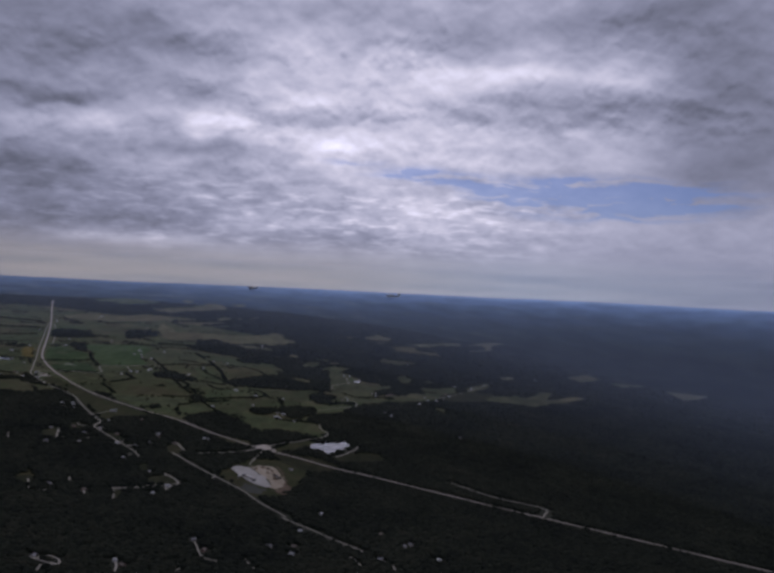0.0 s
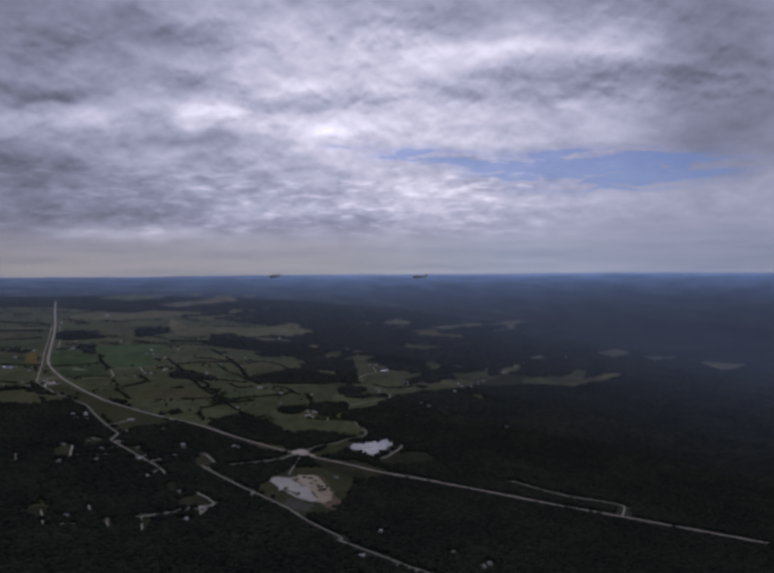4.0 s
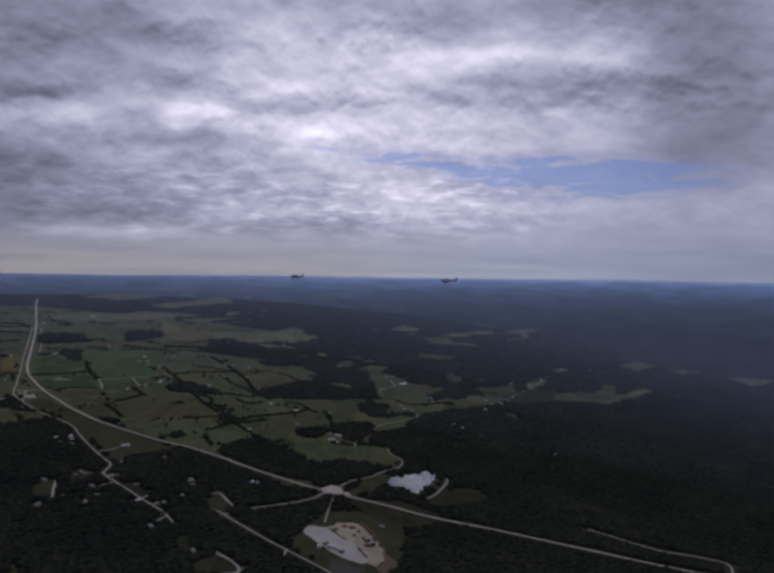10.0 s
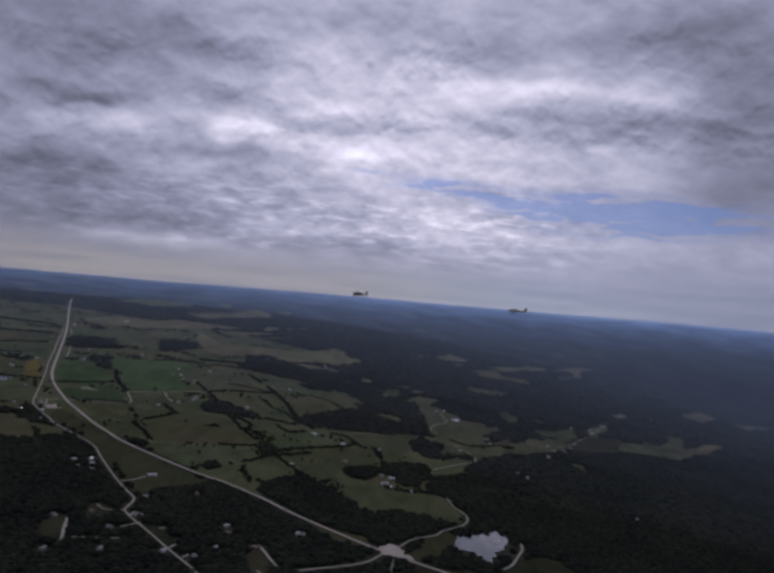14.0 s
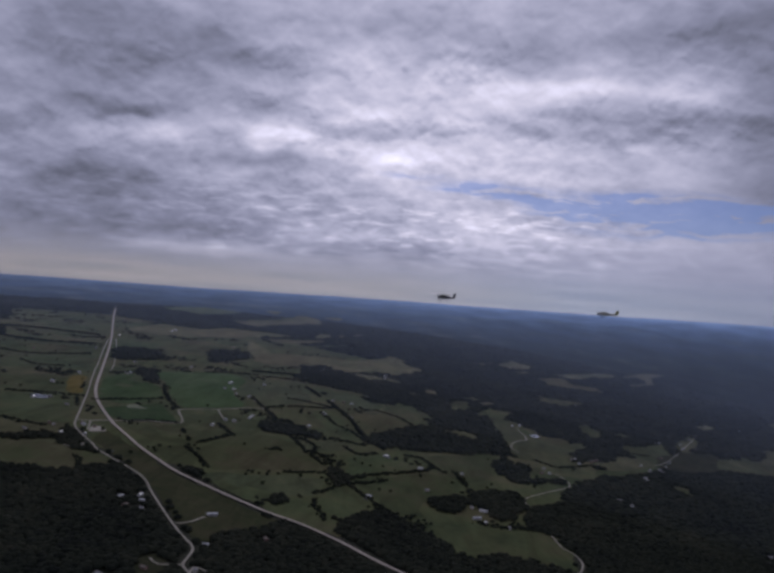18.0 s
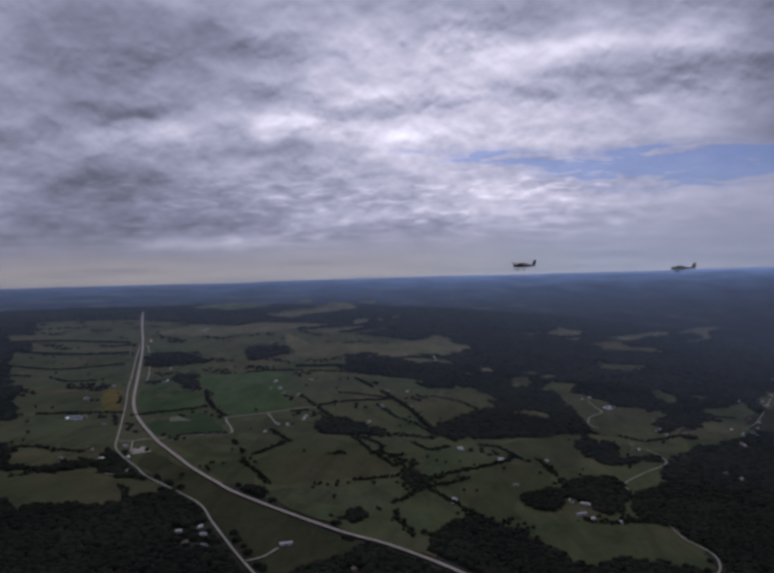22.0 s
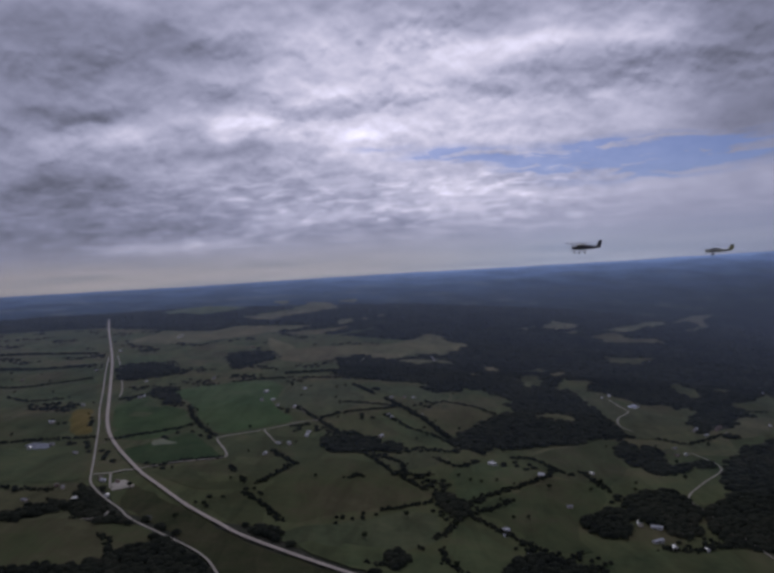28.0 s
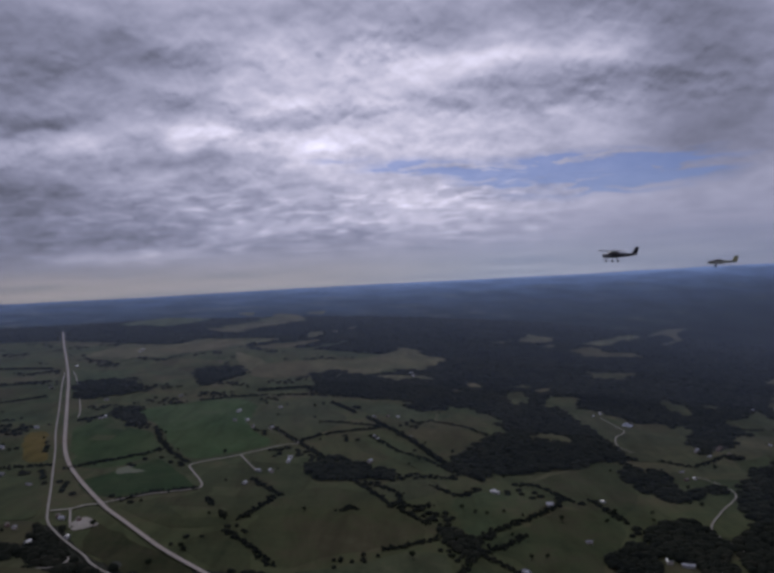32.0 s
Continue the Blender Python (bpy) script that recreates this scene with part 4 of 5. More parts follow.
KINDS = {
    "w": building("house", 4.6, 3.1, 1.4, 0.8, WHITE, TIN, "white country house with a pale metal roof", "house", "houses"),
    "b": building("house", 5.0, 3.3, 1.4, 0.9, BRICK, BROWN, "red brick house with a brown shingle roof", "house", "houses"),
    "c": building("house", 5.1, 3.1, 1.4, 0.8, CREAM, SLATE, "cream house with a weathered grey roof", "house", "houses"),
    "t": building("barn", 6.0, 4.0, 1.9, 1.1, CREAM, TIN, "farm barn with a bright tin roof", "barn", "barns", 1, 2.1, 2, False),
    "s": building("long_shed", 9.6, 3.3, 1.6, 0.8, WHITE, TIN, "long low white farm shed with a tin roof", "shed", "sheds", 1, 2.1, 6, False),
}
USED, LOTS = set(), []


def homes(sort, places):
    rng = random.Random(sort)
    for x, y in places:
        m = pose(x, y, float(land(x, y)) + 0.75, 0, 0, rng.choice((0, 25, 70, 90, 115, 150)) + rng.uniform(-8, 8))
        if sort in USED:
            copy_thing(KINDS[sort], m)
        else:
            KINDS[sort].matrix_world = m
            USED.add(sort)
        LOTS.append((x, y))
        OPEN.append(np.array([(x - 8, y - 8), (x + 8, y - 8), (x + 8, y + 8), (x - 8, y + 8)]))


homes('w', [(-550, 1660), (-556, 1616), (-569, 1971), (-601, 1883), (-429, 1816), (-389, 1835), (-402, 1951), (-105, 2032), (78, 2419), (-15, 1869), (-209, 1622), (-785, 1876), (-841, 1803), (-983, 2278), (-683, 1441), (-681, 1495), (-537, 1276), (-524, 1290), (-516, 1275), (-431, 1200), (-374, 1081), (-319, 1435), (-314, 1632), (-265, 1598), (-162, 1422), (-77, 1726), (-14, 1835), (116, 1899), (92, 1821), (22, 1636), (202, 2169), (513, 2566), (-233, 683), (-255, 923), (-341, 1169), (71, 831), (-84, 771)])
homes('b', [(26, 1895), (-686, 1500), (-667, 1494), (-715, 1475), (-524, 1255), (-390, 1126), (-335, 1152), (-305, 1133), (20, 1855), (-224, 676), (-167, 742)])
homes('c', [(-588, 1850), (-435, 1945), (-82, 1750), (-254, 1504), (-823, 1986), (-725, 2023), (-938, 2066), (-787, 1610), (-748, 1582), (-707, 1470), (-508, 1254), (-422, 1147), (-430, 1107), (-419, 1059), (-348, 1083), (-480, 1109), (-456, 1038), (-337, 1111), (-270, 1192), (159, 1956), (114, 1894), (-297, 662), (-183, 765), (-292, 970), (6, 801), (34, 857), (-109, 782)])
homes('w', [(177, 2000), (209, 2183), (92, 1835), (259, 2206), (-660, 1454), (108, 1925), (-524, 1714), (-930, 2472), (-802, 1592), (-434, 1827), (-342, 1016), (-262, 885), (-84, 845), (-67, 920)])
homes('c', [(137, 1901), (162, 1535), (138, 1919), (305, 2288), (-23, 1856), (9, 1653), (-616, 1878), (-787, 1865), (-722, 1433), (-367, 2279), (-373, 864), (41, 867), (-126, 1097)])
homes('b', [(340, 2351), (19, 1884), (169, 2021), (-390, 1242), (12, 1871), (-89, 1719), (-736, 2354), (-1010, 1961), (-416, 1951), (-457, 1134), (-333, 861), (7, 885), (-85, 793)])
homes('t', [(-537, 1659), (-437, 1710), (-564, 1845), (-265, 1601), (-370, 2305), (-201, 1470), (-930, 2494), (-833, 1702), (-275, 1189), (-188, 1419), (253, 2169)])
homes('s', [(-524, 1699), (-621, 1932), (-313, 1628), (-89, 2052), (-188, 1465), (-449, 1275), (-197, 1432)])


# ---- farmland, woods and hedges ----
FARM = outline([(-1400, 2545), (-1162, 2644), (-945, 2578), (-684, 2591), (-504, 2541), (-273, 2507), (-361, 2359), (-437, 2267), (-495, 2182), (-480, 2042), (-427, 1923), (-385, 1977), (-331, 2025), (-254, 1909), (-326, 1793), (-319, 1727), (-290, 1693), (-178, 1775), (-137, 1793), (-96, 1791), (22, 1842), (-52, 1700), (-60, 1665), (-123, 1545), (-143, 1451), (-129, 1424), (-122, 1366), (-176, 1335), (-222, 1306), (-232, 1335), (-259, 1353), (-291, 1393), (-319, 1374), (-332, 1347), (-356, 1336), (-388, 1362), (-531, 1412), (-612, 1403), (-658, 1454), (-680, 1487), (-718, 1469), (-790, 1440)])
WOODS = []
tagged(patch("pasture_land", FARM, FIELD["pasture"], 0.2), "rolling farmland of rough brownish green grass", "field", kind="structure")


def wood(pts):
    WOODS.append(outline(pts, 15.0, 10, 18))


wood([(-350, 1714), (-310, 1808), (-264, 1875), (-209, 1854), (-152, 1854), (-141, 1822), (-158, 1780), (-202, 1745), (-289, 1689), (-338, 1682)])
wood([(-154, 1749), (-102, 1741), (-116, 1659), (-56, 1708), (-60, 1675), (-127, 1635), (-156, 1657), (-163, 1699)])
wood([(-247, 1482), (-225, 1504), (-201, 1504), (-215, 1435), (-245, 1427)])
wood([(-193, 1548), (-145, 1582), (-128, 1544), (-147, 1463), (-172, 1442), (-190, 1463), (-201, 1488)])
wood([(-501, 1672), (-480, 1725), (-452, 1711), (-411, 1672), (-415, 1643), (-468, 1639), (-492, 1640)])
wood([(-789, 1937), (-763, 1954), (-720, 1850), (-739, 1820)])
wood([(-916, 2107), (-879, 2136), (-826, 2137), (-798, 2061), (-831, 2021), (-863, 1981)])
wood([(-556, 2259), (-500, 2304), (-414, 2225), (-265, 2129), (-304, 2025), (-389, 2060), (-477, 2074), (-533, 2102)])
wood([(-696, 1455), (-677, 1469), (-655, 1431), (-649, 1402), (-663, 1399)])
wood([(-768, 2291), (-690, 2314), (-665, 2249), (-715, 2098)])
wood([(-417, 1367), (-402, 1381), (-395, 1361), (-402, 1339), (-412, 1341)])
wood([(-381, 1519), (-358, 1517), (-345, 1480), (-355, 1456), (-372, 1474)])


def woodland(y0, y1, step, tall, sides, rings, label):
    """Crowns on every free spot of a belt of land; on the farmland only in its copses and in loose tree lines between fields."""
    rng = np.random.default_rng(int(abs(y0)))
    gx, gy = np.meshgrid(np.arange(-3400, 3400, step), np.arange(y0, y1, step))
    x, y = gx.ravel() + rng.uniform(-0.45, 0.45, gx.size) * step, gy.ravel() + rng.uniform(-0.45, 0.45, gx.size) * step
    way = np.degrees(np.arctan2(x + 150, y + 150))
    ok = ((way > -38) & (way < 39) | (y < 460) & (np.abs(x + 150) < 620)) & (np.hypot(x + 200, y - 440) < 2760)
    x, y = x[ok], y[ok]
    copse = np.zeros(x.shape, bool)
    for edge in WOODS:
        copse |= inside(x, y, edge)
    spot = np.where(copse)[0]
    lots = np.array(LOTS)
    copse[spot[np.min(np.hypot(x[spot, None] - lots[:, 0], y[spot, None] - lots[:, 1]), axis=1) < 9.0]] = False
    loose = inside(x, y, FARM) & ~copse
    clump = np.sin(x / 23 + 2 * np.sin(y / 31)) + np.sin(y / 19 + 2 * np.sin(x / 37)) + rng.uniform(-1.2, 1.2, len(x))
    ok = (copse | free(x, y, 4.5)) & (~loose | (clump > 1.4))
    x, y, loose, ok = x[ok], y[ok], loose[ok], slice(None)
    wide = step * rng.uniform(0.68, 1.0, len(x)) * np.where(loose[ok], 0.55, 1.0)
    tagged(clumps("woodland", x, y, wide, tall * rng.uniform(0.75, 1.15, len(x)) * np.where(loose[ok], 0.65, 1.0), sides, rings, LEAF, rng), label, "woodland", kind="stuff")


woodland(-250, 430, 9.0, 5.0, 5, 2, "dark green woodland beneath the flight")
woodland(430, 1000, 4.5, 4.6, 6, 2, "dense dark green broadleaf woodland round houses")
woodland(1000, 1500, 4.9, 4.6, 5, 2, "dense dark green woodland along the highway")
woodland(1500, 2200, 7.5, 4.6, 5, 2, "dark green woods and copses between fields")
woodland(2200, 3600, 12.0, 4.6, 5, 2, "far dark woods broken by pale clearings")


def hedge(pts):
    line = spline(pts, 1.0)
    rng = np.random.default_rng(abs(int(pts[0][0] * 7 + pts[0][1])))
    gap = np.array([noise.noise((p[0] / 40, p[1] / 40, 3.3)) for p in line]) > -0.42
    p = line[gap] + rng.normal(0, 1.8, (gap.sum(), 2))
    far = 1.0 + 0.5 * (pts[0][1] > 2000)
    tagged(clumps("hedgerow", p[:, 0], p[:, 1], far * rng.uniform(0.9, 2.2, len(p)), far * rng.uniform(1.3, 3.6, len(p)), 6, 2, LEAF, rng), "dark uneven line of trees and brush between fields", "hedgerow", "hedgerows", "stuff")


hedge([(-874, 1589), (-847, 1605), (-823, 1618), (-759, 1649)])
hedge([(-738, 1640), (-709, 1676), (-677, 1715), (-671, 1734)])
hedge([(-703, 1820), (-671, 1749), (-634, 1688)])
hedge([(-811, 1848), (-781, 1891), (-748, 1922)])
hedge([(-657, 1550), (-630, 1578), (-595, 1595)])
hedge([(-791, 1456), (-773, 1468), (-746, 1463), (-713, 1464)])
hedge([(-1239, 2174), (-1144, 2228), (-1014, 2243)])
hedge([(-1076, 1912), (-990, 1910), (-916, 2002)])
hedge([(-1029, 1838), (-967, 1839), (-925, 1820), (-889, 1841)])
hedge([(-897, 1767), (-863, 1787), (-838, 1821)])
hedge([(-1167, 2059), (-1053, 2058), (-965, 2110)])
hedge([(-524, 1785), (-495, 1830), (-434, 1877), (-428, 1891)])
hedge([(-566, 1858), (-524, 1785), (-486, 1718), (-442, 1624), (-408, 1564), (-373, 1513), (-358, 1485), (-320, 1429), (-296, 1397)])
hedge([(-497, 2023), (-438, 1925), (-387, 1817), (-357, 1725), (-320, 1666)])
hedge([(-411, 1668), (-380, 1664), (-347, 1667)])
hedge([(-688, 1997), (-614, 2050), (-530, 2078), (-479, 2100)])
hedge([(-622, 2089), (-538, 2135), (-482, 2122), (-418, 2115)])
hedge([(-358, 1485), (-323, 1526), (-290, 1562), (-260, 1601), (-249, 1626)])
hedge([(-352, 1463), (-318, 1495), (-307, 1514)])
hedge([(-424, 1468), (-397, 1483), (-368, 1506)])
hedge([(-355, 1470), (-364, 1432), (-378, 1408), (-389, 1387)])
hedge([(-373, 1393), (-369, 1359)])
hedge([(-363, 1358), (-357, 1342), (-351, 1326)])
hedge([(-548, 1487), (-526, 1461), (-501, 1423)])
hedge([(-550, 1496), (-531, 1548), (-522, 1581)])
hedge([(-290, 1661), (-266, 1663), (-247, 1627), (-231, 1610)])
hedge([(-221, 1625), (-212, 1592), (-205, 1560)])
hedge([(-199, 1419), (-173, 1419), (-122, 1447)])
hedge([(-428, 1353), (-417, 1350), (-408, 1358)])
hedge([(-404, 1575), (-387, 1570), (-379, 1582)])
hedge([(-461, 1549), (-452, 1561), (-445, 1554)])
hedge([(-441, 1636), (-412, 1612), (-404, 1575)])
hedge([(-373, 1635), (-349, 1611), (-326, 1641)])
hedge([(-438, 1833), (-405, 1763), (-377, 1736), (-350, 1689)])
hedge([(-353, 1933), (-315, 1909), (-280, 1854)])
hedge([(-630, 1366), (-621, 1362), (-611, 1338)])
hedge([(-704, 1437), (-683, 1425), (-661, 1399)])
hedge([(-734, 1364), (-720, 1387), (-700, 1384)])
hedge([(-505, 1899), (-459, 1898), (-428, 1891)])
hedge([(-551, 1630), (-517, 1583)])
hedge([(-580, 1565), (-557, 1521), (-548, 1496)])
hedge([(-90, 1795), (-54, 1781), (11, 1847)])
hedge([(41, 1967), (76, 2002), (144, 2020)])


# ---- the far skyline ----
def distance():
    m = bpy.data.materials.new("painted_haze_distance")
    m.use_nodes = True
    n = Net(m.node_tree)
    out = n.node("ShaderNodeOutputMaterial")
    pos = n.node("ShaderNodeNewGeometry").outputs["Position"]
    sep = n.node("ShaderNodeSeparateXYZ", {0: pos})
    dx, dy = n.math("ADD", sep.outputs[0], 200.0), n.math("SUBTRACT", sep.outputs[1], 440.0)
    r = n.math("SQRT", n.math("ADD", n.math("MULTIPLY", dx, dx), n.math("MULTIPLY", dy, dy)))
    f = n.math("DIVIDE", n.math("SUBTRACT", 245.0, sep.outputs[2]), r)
    # far haze painted as blue emission, growing towards the skyline
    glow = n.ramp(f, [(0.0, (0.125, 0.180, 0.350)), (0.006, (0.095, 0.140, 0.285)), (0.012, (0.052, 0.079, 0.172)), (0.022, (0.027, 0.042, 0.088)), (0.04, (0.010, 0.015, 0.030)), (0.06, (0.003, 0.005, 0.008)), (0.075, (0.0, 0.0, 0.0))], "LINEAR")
    # this painted haze is made brighter to the right of the flight
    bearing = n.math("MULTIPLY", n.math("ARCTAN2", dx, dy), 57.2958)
    haze_gain = n.ramp(n.math("ADD", n.math("DIVIDE", bearing, 100.0), 0.5), [(0.2, 0.6), (0.36, 0.85), (0.5, 1.2), (0.75, 1.3)], "LINEAR")
    glow = n.mix(1.0, glow, haze_gain, "MULTIPLY")
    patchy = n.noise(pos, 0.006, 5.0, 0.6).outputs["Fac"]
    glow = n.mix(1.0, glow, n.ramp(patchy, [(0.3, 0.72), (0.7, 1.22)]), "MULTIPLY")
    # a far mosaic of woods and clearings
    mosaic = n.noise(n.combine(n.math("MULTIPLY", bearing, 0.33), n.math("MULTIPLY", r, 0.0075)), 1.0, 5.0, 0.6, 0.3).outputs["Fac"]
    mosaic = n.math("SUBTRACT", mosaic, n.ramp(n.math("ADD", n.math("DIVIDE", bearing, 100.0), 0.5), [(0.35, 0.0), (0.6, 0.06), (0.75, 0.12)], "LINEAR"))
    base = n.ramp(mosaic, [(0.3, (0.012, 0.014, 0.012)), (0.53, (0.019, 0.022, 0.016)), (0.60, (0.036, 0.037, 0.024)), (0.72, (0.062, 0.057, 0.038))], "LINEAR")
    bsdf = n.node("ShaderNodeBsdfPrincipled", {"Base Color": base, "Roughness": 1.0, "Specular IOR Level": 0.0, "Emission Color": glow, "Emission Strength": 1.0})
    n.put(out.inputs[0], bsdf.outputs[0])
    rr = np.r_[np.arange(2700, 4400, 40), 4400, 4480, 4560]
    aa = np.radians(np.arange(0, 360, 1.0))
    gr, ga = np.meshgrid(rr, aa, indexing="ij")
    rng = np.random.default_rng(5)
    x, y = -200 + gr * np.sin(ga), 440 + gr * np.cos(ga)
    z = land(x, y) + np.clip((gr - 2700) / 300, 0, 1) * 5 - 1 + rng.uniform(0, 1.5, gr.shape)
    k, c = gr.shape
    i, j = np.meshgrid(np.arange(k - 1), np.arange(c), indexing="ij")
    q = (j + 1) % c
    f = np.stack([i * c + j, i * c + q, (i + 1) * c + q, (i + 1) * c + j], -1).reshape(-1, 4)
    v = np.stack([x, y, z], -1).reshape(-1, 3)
    tagged(new("backdrop", mesh_of("backdrop", v, f, m, True)), "wooded distance under the skyline, blue haze painted as glow", "distance", kind="structure")


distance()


def haze():
    """Thin haze over the land, imitated by a few clear curtains, each fading out towards the ground, that veil what
    lies far behind them.
    """
    m = bpy.data.materials.new("thin_haze")
    m.use_nodes = True
    n = Net(m.node_tree)
    out = n.node("ShaderNodeOutputMaterial")
    uv = n.node("ShaderNodeSeparateXYZ", {0: n.node("ShaderNodeTexCoord").outputs["UV"]})
    v = uv.outputs[1]
    much = n.math("MULTIPLY", n.ramp(v, [(0.0, 0.2), (0.08, 0.7), (0.25, 1.0)], "LINEAR"), n.math("MULTIPLY", uv.outputs[0], HAZE))
    air = n.node("ShaderNodeMixShader", {0: 0.5, 1: n.node("ShaderNodeBsdfDiffuse", {0: (0.57, 0.71, 1.0, 1)}).outputs[0], 2: n.node("ShaderNodeBsdfTranslucent", {0: (0.57, 0.71, 1.0, 1)}).outputs[0]})
    n.put(out.inputs[0], n.node("ShaderNodeMixShader", {0: much, 1: n.node("ShaderNodeBsdfTransparent").outputs[0], 2: air.outputs[0]}).outputs[0])
    aa = np.radians(np.arange(-64, 66, 2.0))
    top = tagged(new("haze"), "thin bluish haze hanging over far land", "haze", kind="stuff")
    for r, thick in ((1150, 0.5), (1450, 0.7), (1750, 0.9), (2050, 1.1), (2350, 1.3), (2600, 1.5)):
        x, y = -200 + r * np.sin(aa), 440 + r * np.cos(aa)
        z = land(x, y) - 2
        k = len(aa)
        v = np.concatenate([np.c_[x, y, z], np.c_[x, y, np.full(k, 330.0)]])
        i = np.arange(k - 1)
        me = mesh_of("air", v, np.c_[i, i + 1, i + 1 + k, i + k], m)
        uv = me.uv_layers.new(name="UVMap")
        high = np.r_[np.zeros(k), (330.0 - z) / 330.0]
        idx = np.empty(len(me.loops), np.int32)
        me.loops.foreach_get("vertex_index", idx)
        uv.data.foreach_set("uv", np.c_[np.full(len(idx), thick), high[idx]].astype(np.float32).ravel())
        new("air", me).parent = top


HAZE = 0.037
haze()



# ---- single trees ----
def tree_kind(seed, high, wide):
    rng = np.random.default_rng(seed)
    top = tagged(new("tree"), "lone dark green broadleaf tree standing in a pasture", "tree", "lone trees")
    bm = bmesh.new()
    bmesh.ops.create_cone(bm, cap_ends=True, segments=7, radius1=high * 0.045, radius2=high * 0.02, depth=high * 0.55, matrix=Matrix.Translation((0, 0, high * 0.2)))
    part("trunk", bm, BARK, top)
    for i in range(3):
        bm = bmesh.new()
        a = i * 2.1 + seed
        m = Matrix.Translation((0, 0, high * 0.4)) @ Matrix.Rotation(a, 4, "Z") @ Matrix.Rotation(0.7, 4, "Y")
        bmesh.ops.create_cone(bm, cap_ends=True, segments=5, radius1=high * 0.022, radius2=high * 0.008, depth=high * 0.4, matrix=m @ Matrix.Translation((0, 0, high * 0.2)))
        part("limb", bm, BARK, top)
    bm = bmesh.new()
    for i in range(46):
        d = rng.normal(size=3)
        d /= np.linalg.norm(d)
        r = rng.uniform(0.45, 1.0) * wide
        p = Vector((d[0] * r, d[1] * r, high * 0.63 + d[2] * r * 0.72))
        s = rng.uniform(0.2, 0.36) * wide
        bmesh.ops.create_icosphere(bm, subdivisions=1, radius=s, matrix=Matrix.Translation(p) @ Matrix.Diagonal((1, 1, rng.uniform(0.6, 0.9), 1)))
    for v in bm.verts:
        v.co += Vector(rng.normal(0, 0.09 * wide, 3))
    part("crown", bm, TREE, top)
    return top


def lone_trees(count):
    kinds = [tree_kind(1, 4.6, 1.8), tree_kind(2, 3.4, 1.4), tree_kind(3, 5.6, 2.2)]
    rng = random.Random(11)
    used, made = set(), 0
    lo, hi = FARM.min(0), FARM.max(0)
    while made < count:
        x, y = rng.uniform(lo[0], hi[0]), rng.uniform(1250, 2050)
        if not inside(np.array([x]), np.array([y]), FARM)[0]:
            continue
        if any(inside(np.array([x]), np.array([y]), edge)[0] for edge in MOWN):
            continue
        if any(np.min(np.hypot(line[:, 0] - x, line[:, 1] - y)) < 9 for line, gap in LINES):
            continue
        i = rng.randrange(3)
        m = pose(x, y, float(land(x, y)) + 0.3, 0, 0, rng.uniform(0, 360))
        if i in used:
            copy_thing(kinds[i], m)
        else:
            kinds[i].matrix_world = m
            used.add(i)
        made += 1


lone_trees(100)


# ---- two light aircraft ----
def loft(rings, sides=14):
    """A closed body through rings of (x, centre height, half width, half height)."""
    bm = bmesh.new()
    rows = []
    for x, zc, a, b in rings:
        rows.append([bm.verts.new((x, a * math.cos(t), zc + b * math.sin(t))) for t in np.arange(sides) / sides * 2 * math.pi])
    for p, q in zip(rows, rows[1:]):
        for i in range(sides):
            bm.faces.new((p[i], p[(i + 1) % sides], q[(i + 1) % sides], q[i]))
    bm.faces.new(rows[0][::-1]), bm.faces.new(rows[-1])
    bmesh.ops.recalc_face_normals(bm, faces=bm.faces[:])
    for f in bm.faces:
        f.smooth = True
    return bm


def wing(root, tip, chord0, chord1, thick=0.14):
    """A tapered aerofoil panel from root to tip (x, y, z), chords along x."""
    bm = bmesh.new()
    prof = [(0.0, 0.0), (0.08, 0.5), (0.3, 0.75), (0.65, 0.45), (1.0, 0.02), (0.6, -0.2), (0.2, -0.3), (0.05, -0.22)]
    vertical = abs(tip[2] - root[2]) > abs(tip[1] - root[1])
    rows = []
    for (x, y, z), c in ((root, chord0), (tip, chord1)):
        rows.append([bm.verts.new((x - u * c, y + (t * c * thick if vertical else 0), z + (0 if vertical else t * c * thick))) for u, t in prof])
    k = len(prof)
    for i in range(k):
        bm.faces.new((rows[0][i], rows[0][(i + 1) % k], rows[1][(i + 1) % k], rows[1][i]))
    bm.faces.new(rows[0][::-1]), bm.faces.new(rows[1])
    bmesh.ops.recalc_face_normals(bm, faces=bm.faces[:])
    return bm


def rod(a, b, r):
    bm = bmesh.new()
    a, b = Vector(a), Vector(b)
    m = Matrix.Translation((a + b) / 2) @ (b - a).to_track_quat("Z", "Y").to_matrix().to_4x4()
    bmesh.ops.create_cone(bm, cap_ends=True, segments=8, radius1=r, radius2=r, depth=(b - a).length, matrix=m)
    return bm


def wheel(parent, x, y, z, r=0.2):
    bm = bmesh.new()
    bmesh.ops.create_cone(bm, cap_ends=True, segments=14, radius1=r, radius2=r, depth=0.14, matrix=Matrix.Translation((x, y, z)) @ Matrix.Rotation(math.pi / 2, 4, "X"))
    bmesh.ops.bevel(bm, geom=bm.edges[:], offset=0.03, segments=1, affect="EDGES")
    return part("wheel", bm, DARK, parent)


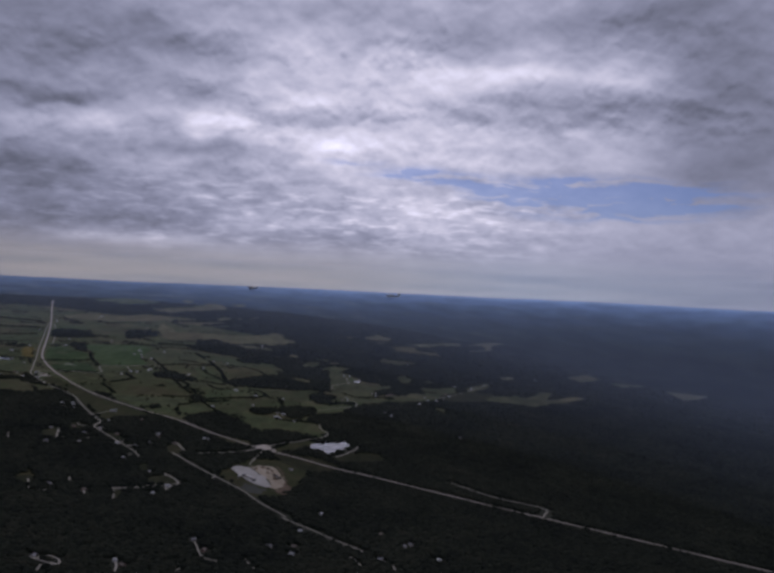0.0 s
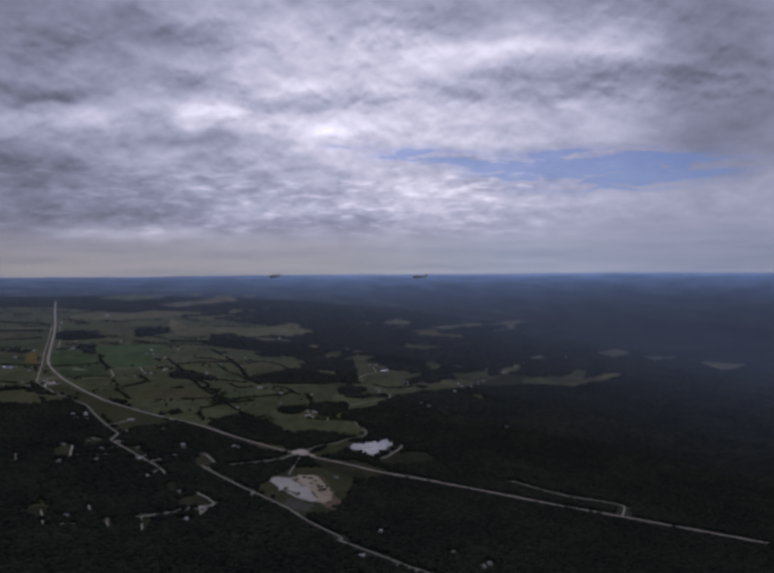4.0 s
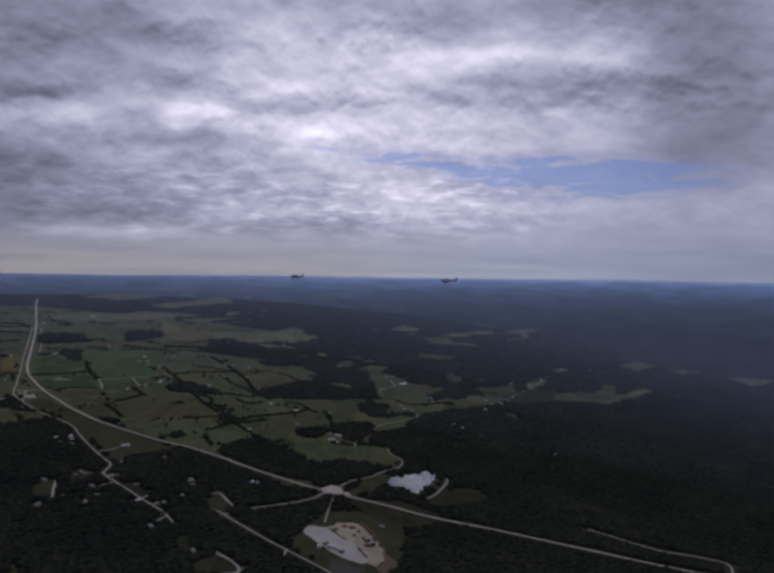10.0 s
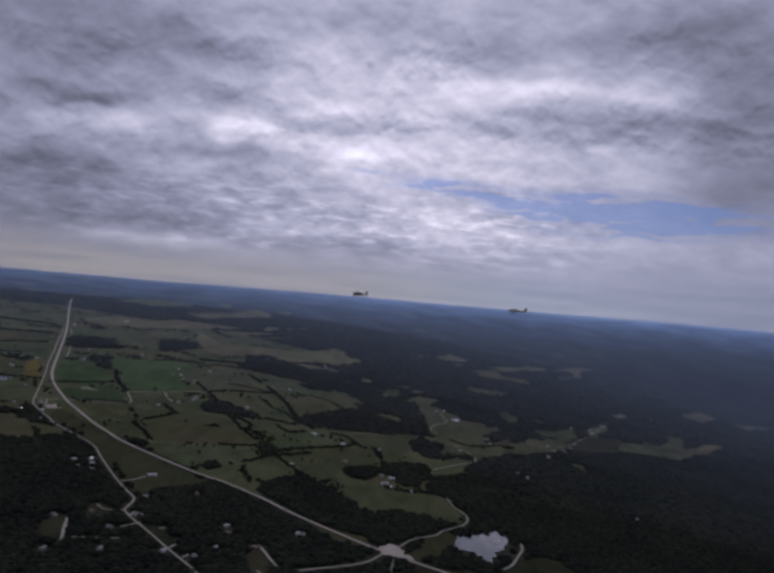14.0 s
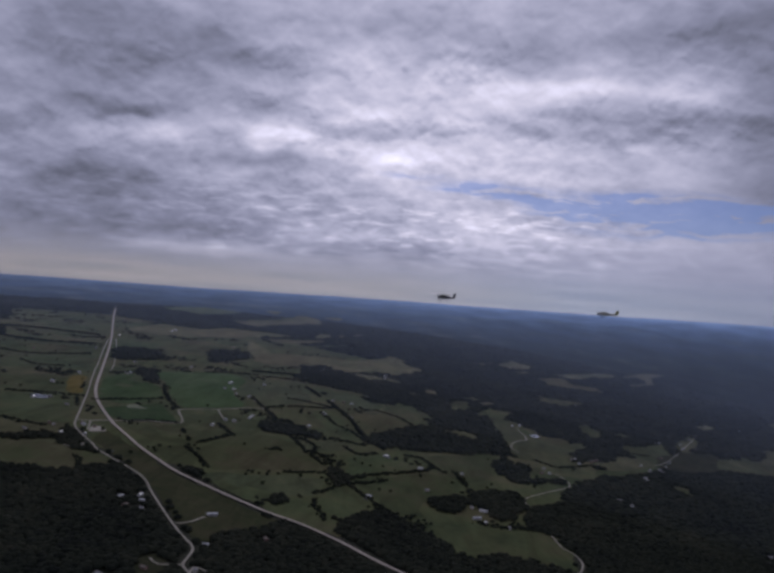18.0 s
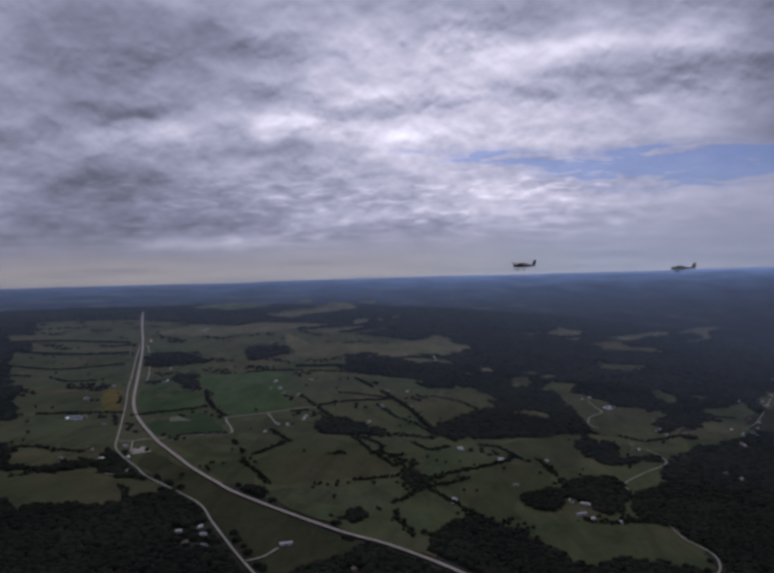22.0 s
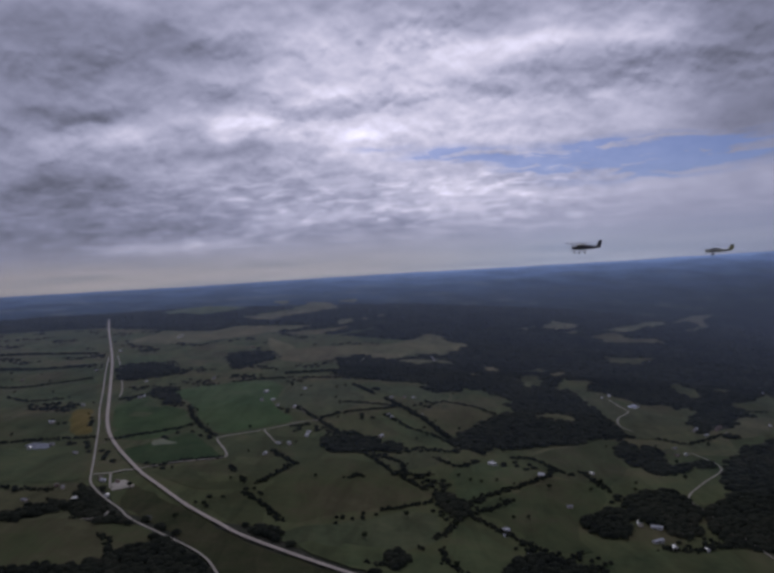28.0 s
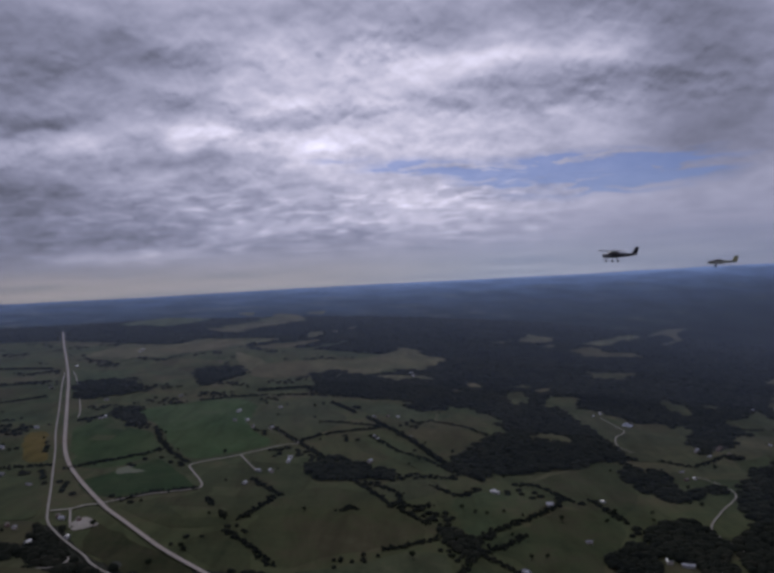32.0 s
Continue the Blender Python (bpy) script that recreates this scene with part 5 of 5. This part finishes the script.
def high_wing_plane(m):
    top = tagged(new("light_aircraft"), "high-wing light aircraft, pale with dark belly and fixed wheels, in flight", "aircraft", "aircraft in flight")
    body = part("fuselage", loft([(2.1, 0.0, 0.2, 0.22), (1.8, 0.0, 0.42, 0.4), (1.0, 0.02, 0.5, 0.46), (0.5, 0.2, 0.52, 0.62), (-0.7, 0.2, 0.5, 0.64), (-1.6, 0.12, 0.4, 0.5), (-3.2, 0.1, 0.25, 0.34), (-4.9, 0.16, 0.09, 0.2)]), PLANE_GREY, top)
    part("belly_stripe", loft([(1.8, -0.16, 0.44, 0.26), (0.5, -0.12, 0.54, 0.34), (-1.6, -0.08, 0.4, 0.24), (-4.2, 0.02, 0.15, 0.12)]), PLANE_DARK, body, "dark painted lower side")
    part("windscreen", loft([(0.95, 0.42, 0.3, 0.1), (0.5, 0.5, 0.54, 0.26), (-0.9, 0.48, 0.52, 0.2), (-1.3, 0.42, 0.34, 0.1)]), DARK, body, "dark cabin glazing")
    for s in (-1, 1):
        w = part("wing", wing((0.75, 0.3 * s, 0.86), (0.6, 5.5 * s, 1.02), 1.6, 1.1), PLANE_WHITE, top, "long white high wing")
        part("strut", rod((0.2, 0.5 * s, -0.2), (0.1, 2.7 * s, 0.9), 0.05), PLANE_WHITE, w)
        part("tailplane", wing((-4.0, 0.08 * s, 0.2), (-4.2, 1.7 * s, 0.2), 1.0, 0.7), PLANE_WHITE, top)
        part("wheel_leg", rod((-0.3, 0.4 * s, -0.3), (-0.35, 1.2 * s, -1.0), 0.05), PLANE_DARK, top)
        wheel(top, -0.35, 1.25 * s, -1.05, 0.26)
    fin = part("tail_fin", wing((-3.7, 0, 0.25), (-4.6, 0, 1.6), 1.2, 0.7), PLANE_DARK, top, "dark swept tail fin")
    part("wheel_leg", rod((1.5, 0, -0.3), (1.6, 0, -0.95), 0.05), PLANE_DARK, top)
    wheel(top, 1.6, 0, -1.0, 0.22)
    hub = part("spinner", loft([(2.45, 0, 0.03, 0.03), (2.25, 0, 0.14, 0.14), (2.1, 0, 0.18, 0.18)], 10), PLANE_WHITE, top)
    part("propeller", box(2.16, 2.22, -0.07, 0.07, -0.95, 0.95), DARK, hub)
    top.matrix_world = m
    return top


def low_wing_plane(m):
    top = tagged(new("light_aircraft"), "olive and yellow low-wing aircraft with a bubble canopy, in flight", "aircraft", "aircraft in flight")
    body = part("fuselage", loft([(2.4, 0, 0.2, 0.2), (2.1, 0, 0.42, 0.44), (1.0, 0.05, 0.46, 0.52), (-0.8, 0.08, 0.42, 0.5), (-2.6, 0.1, 0.24, 0.32), (-4.6, 0.2, 0.07, 0.18)]), PLANE_PALE, top)
    part("canopy", loft([(1.0, 0.5, 0.2, 0.06), (0.4, 0.6, 0.34, 0.26), (-0.7, 0.6, 0.34, 0.26), (-1.6, 0.45, 0.16, 0.08)]), DARK, body, "dark glazed canopy")
    part("nose_panel", loft([(2.15, 0.22, 0.36, 0.2), (1.0, 0.36, 0.4, 0.24), (0.6, 0.4, 0.3, 0.2)]), PLANE_DARK, body)
    for s in (-1, 1):
        part("wing", wing((0.9, 0.3 * s, -0.3), (0.6, 5.0 * s, 0.05), 1.8, 1.1), PLANE_WHITE, top, "pale low wing")
        part("tailplane", wing((-3.7, 0.06 * s, 0.25), (-3.9, 1.8 * s, 0.25), 1.0, 0.6), PLANE_OLIVE, top)
        leg = part("wheel_leg", rod((0.5, 1.2 * s, -0.3), (0.55, 1.25 * s, -1.0), 0.06), PLANE_DARK, top)
        wheel(top, 0.55, 1.3 * s, -1.05, 0.26)
    part("tail_fin", wing((-3.4, 0, 0.25), (-4.1, 0, 1.7), 1.4, 0.9), PLANE_OLIVE, top, "square olive tail fin")
    hub = part("spinner", loft([(2.75, 0, 0.03, 0.03), (2.55, 0, 0.14, 0.14), (2.4, 0, 0.2, 0.2)], 10), PLANE_DARK, top)
    part("propeller", box(2.44, 2.5, -0.07, 0.07, -1.0, 1.0), DARK, hub)
    top.matrix_world = m
    return top


PLANE_GREY = paint("aircraft_grey", (0.065, 0.066, 0.078), 0.4)
PLANE_DARK = paint("aircraft_dark", (0.022, 0.023, 0.032), 0.4)
PLANE_WHITE = paint("aircraft_white", (0.20, 0.20, 0.21), 0.35)
PLANE_PALE = paint("aircraft_pale_olive", (0.22, 0.22, 0.17), 0.45)
PLANE_OLIVE = paint("aircraft_olive", (0.20, 0.19, 0.07), 0.45)
high_wing_plane(pose(-251, 1409, 247.5, 0, -2, 138) @ Matrix.Scale(3.5, 4))
low_wing_plane(pose(11, 1840, 239.5, 0, -2, 152) @ Matrix.Scale(4.7, 4))


# ---- plant on the building site ----
def heap(x, y, r, seed):
    """A slumped heap of dug earth."""
    bm = bmesh.new()
    rng = random.Random(seed)
    rows = []
    for k, h in ((1.0, -0.1), (0.7, 0.35), (0.32, 0.62)):
        rows.append([bm.verts.new((r * 1.5 * k * rng.uniform(0.8, 1.2) * math.cos(t), r * k * rng.uniform(0.8, 1.2) * math.sin(t), r * h * rng.uniform(0.85, 1.15))) for t in np.arange(10) / 10 * 2 * math.pi])
    for p, q in zip(rows, rows[1:]):
        for i in range(10):
            bm.faces.new((p[i], p[(i + 1) % 10], q[(i + 1) % 10], q[i]))
    bm.faces.new(rows[-1])
    me = bpy.data.meshes.new("earth_heap")
    bm.to_mesh(me), bm.free()
    me.materials.append(REDEARTH)
    ob = new("earth_heap", me)
    ob.matrix_world = pose(x, y, float(land(x, y)) + 0.85, 0, 0, rng.uniform(0, 180))
    tagged(ob, "slumped heap of dark reddish earth on a building site", "earth heap", "earth heaps")


for k, (x, y) in enumerate([(-173, 1072), (-165, 1083), (-157, 1082), (-150, 1074), (-145, 1055), (-141, 1037), (-154, 1061)]):
    heap(x, y, 2.2 + 0.5 * (k % 3), k)



def truck(x, y, turn, colour, label):
    top = tagged(new("truck"), label, "truck", "site vehicles")
    part("body", box(-2.0, 0.8, -0.75, 0.75, 0.45, 1.7), colour, top)
    part("cab", box(0.85, 2.1, -0.7, 0.7, 0.4, 1.45), colour, top)
    part("windscreen", box(2.08, 2.13, -0.6, 0.6, 0.9, 1.35), DARK, top)
    for wx in (-1.4, -0.6, 1.5):
        for s in (-1, 1):
            wheel(top, wx, 0.66 * s, 0.36, 0.36)
    top.matrix_world = pose(x, y, float(land(x, y)) + 0.86, 0, 0, turn) @ Matrix.Scale(1.5, 4)


for k, (x, y) in enumerate([(-180, 1025), (-164, 1010), (-186, 1015), (-168, 1013), (-141, 1048), (-136, 1039), (-172, 1018), (-177, 1019)]):
    truck(x, y, 30 + 37 * k, (DARK, DARK, WHITE, CREAM)[k % 4], ("dark site truck parked beside the concrete pad", "dark site truck parked beside the concrete pad", "small white truck parked on grass by the pad", "pale truck parked at the building site")[k % 4])
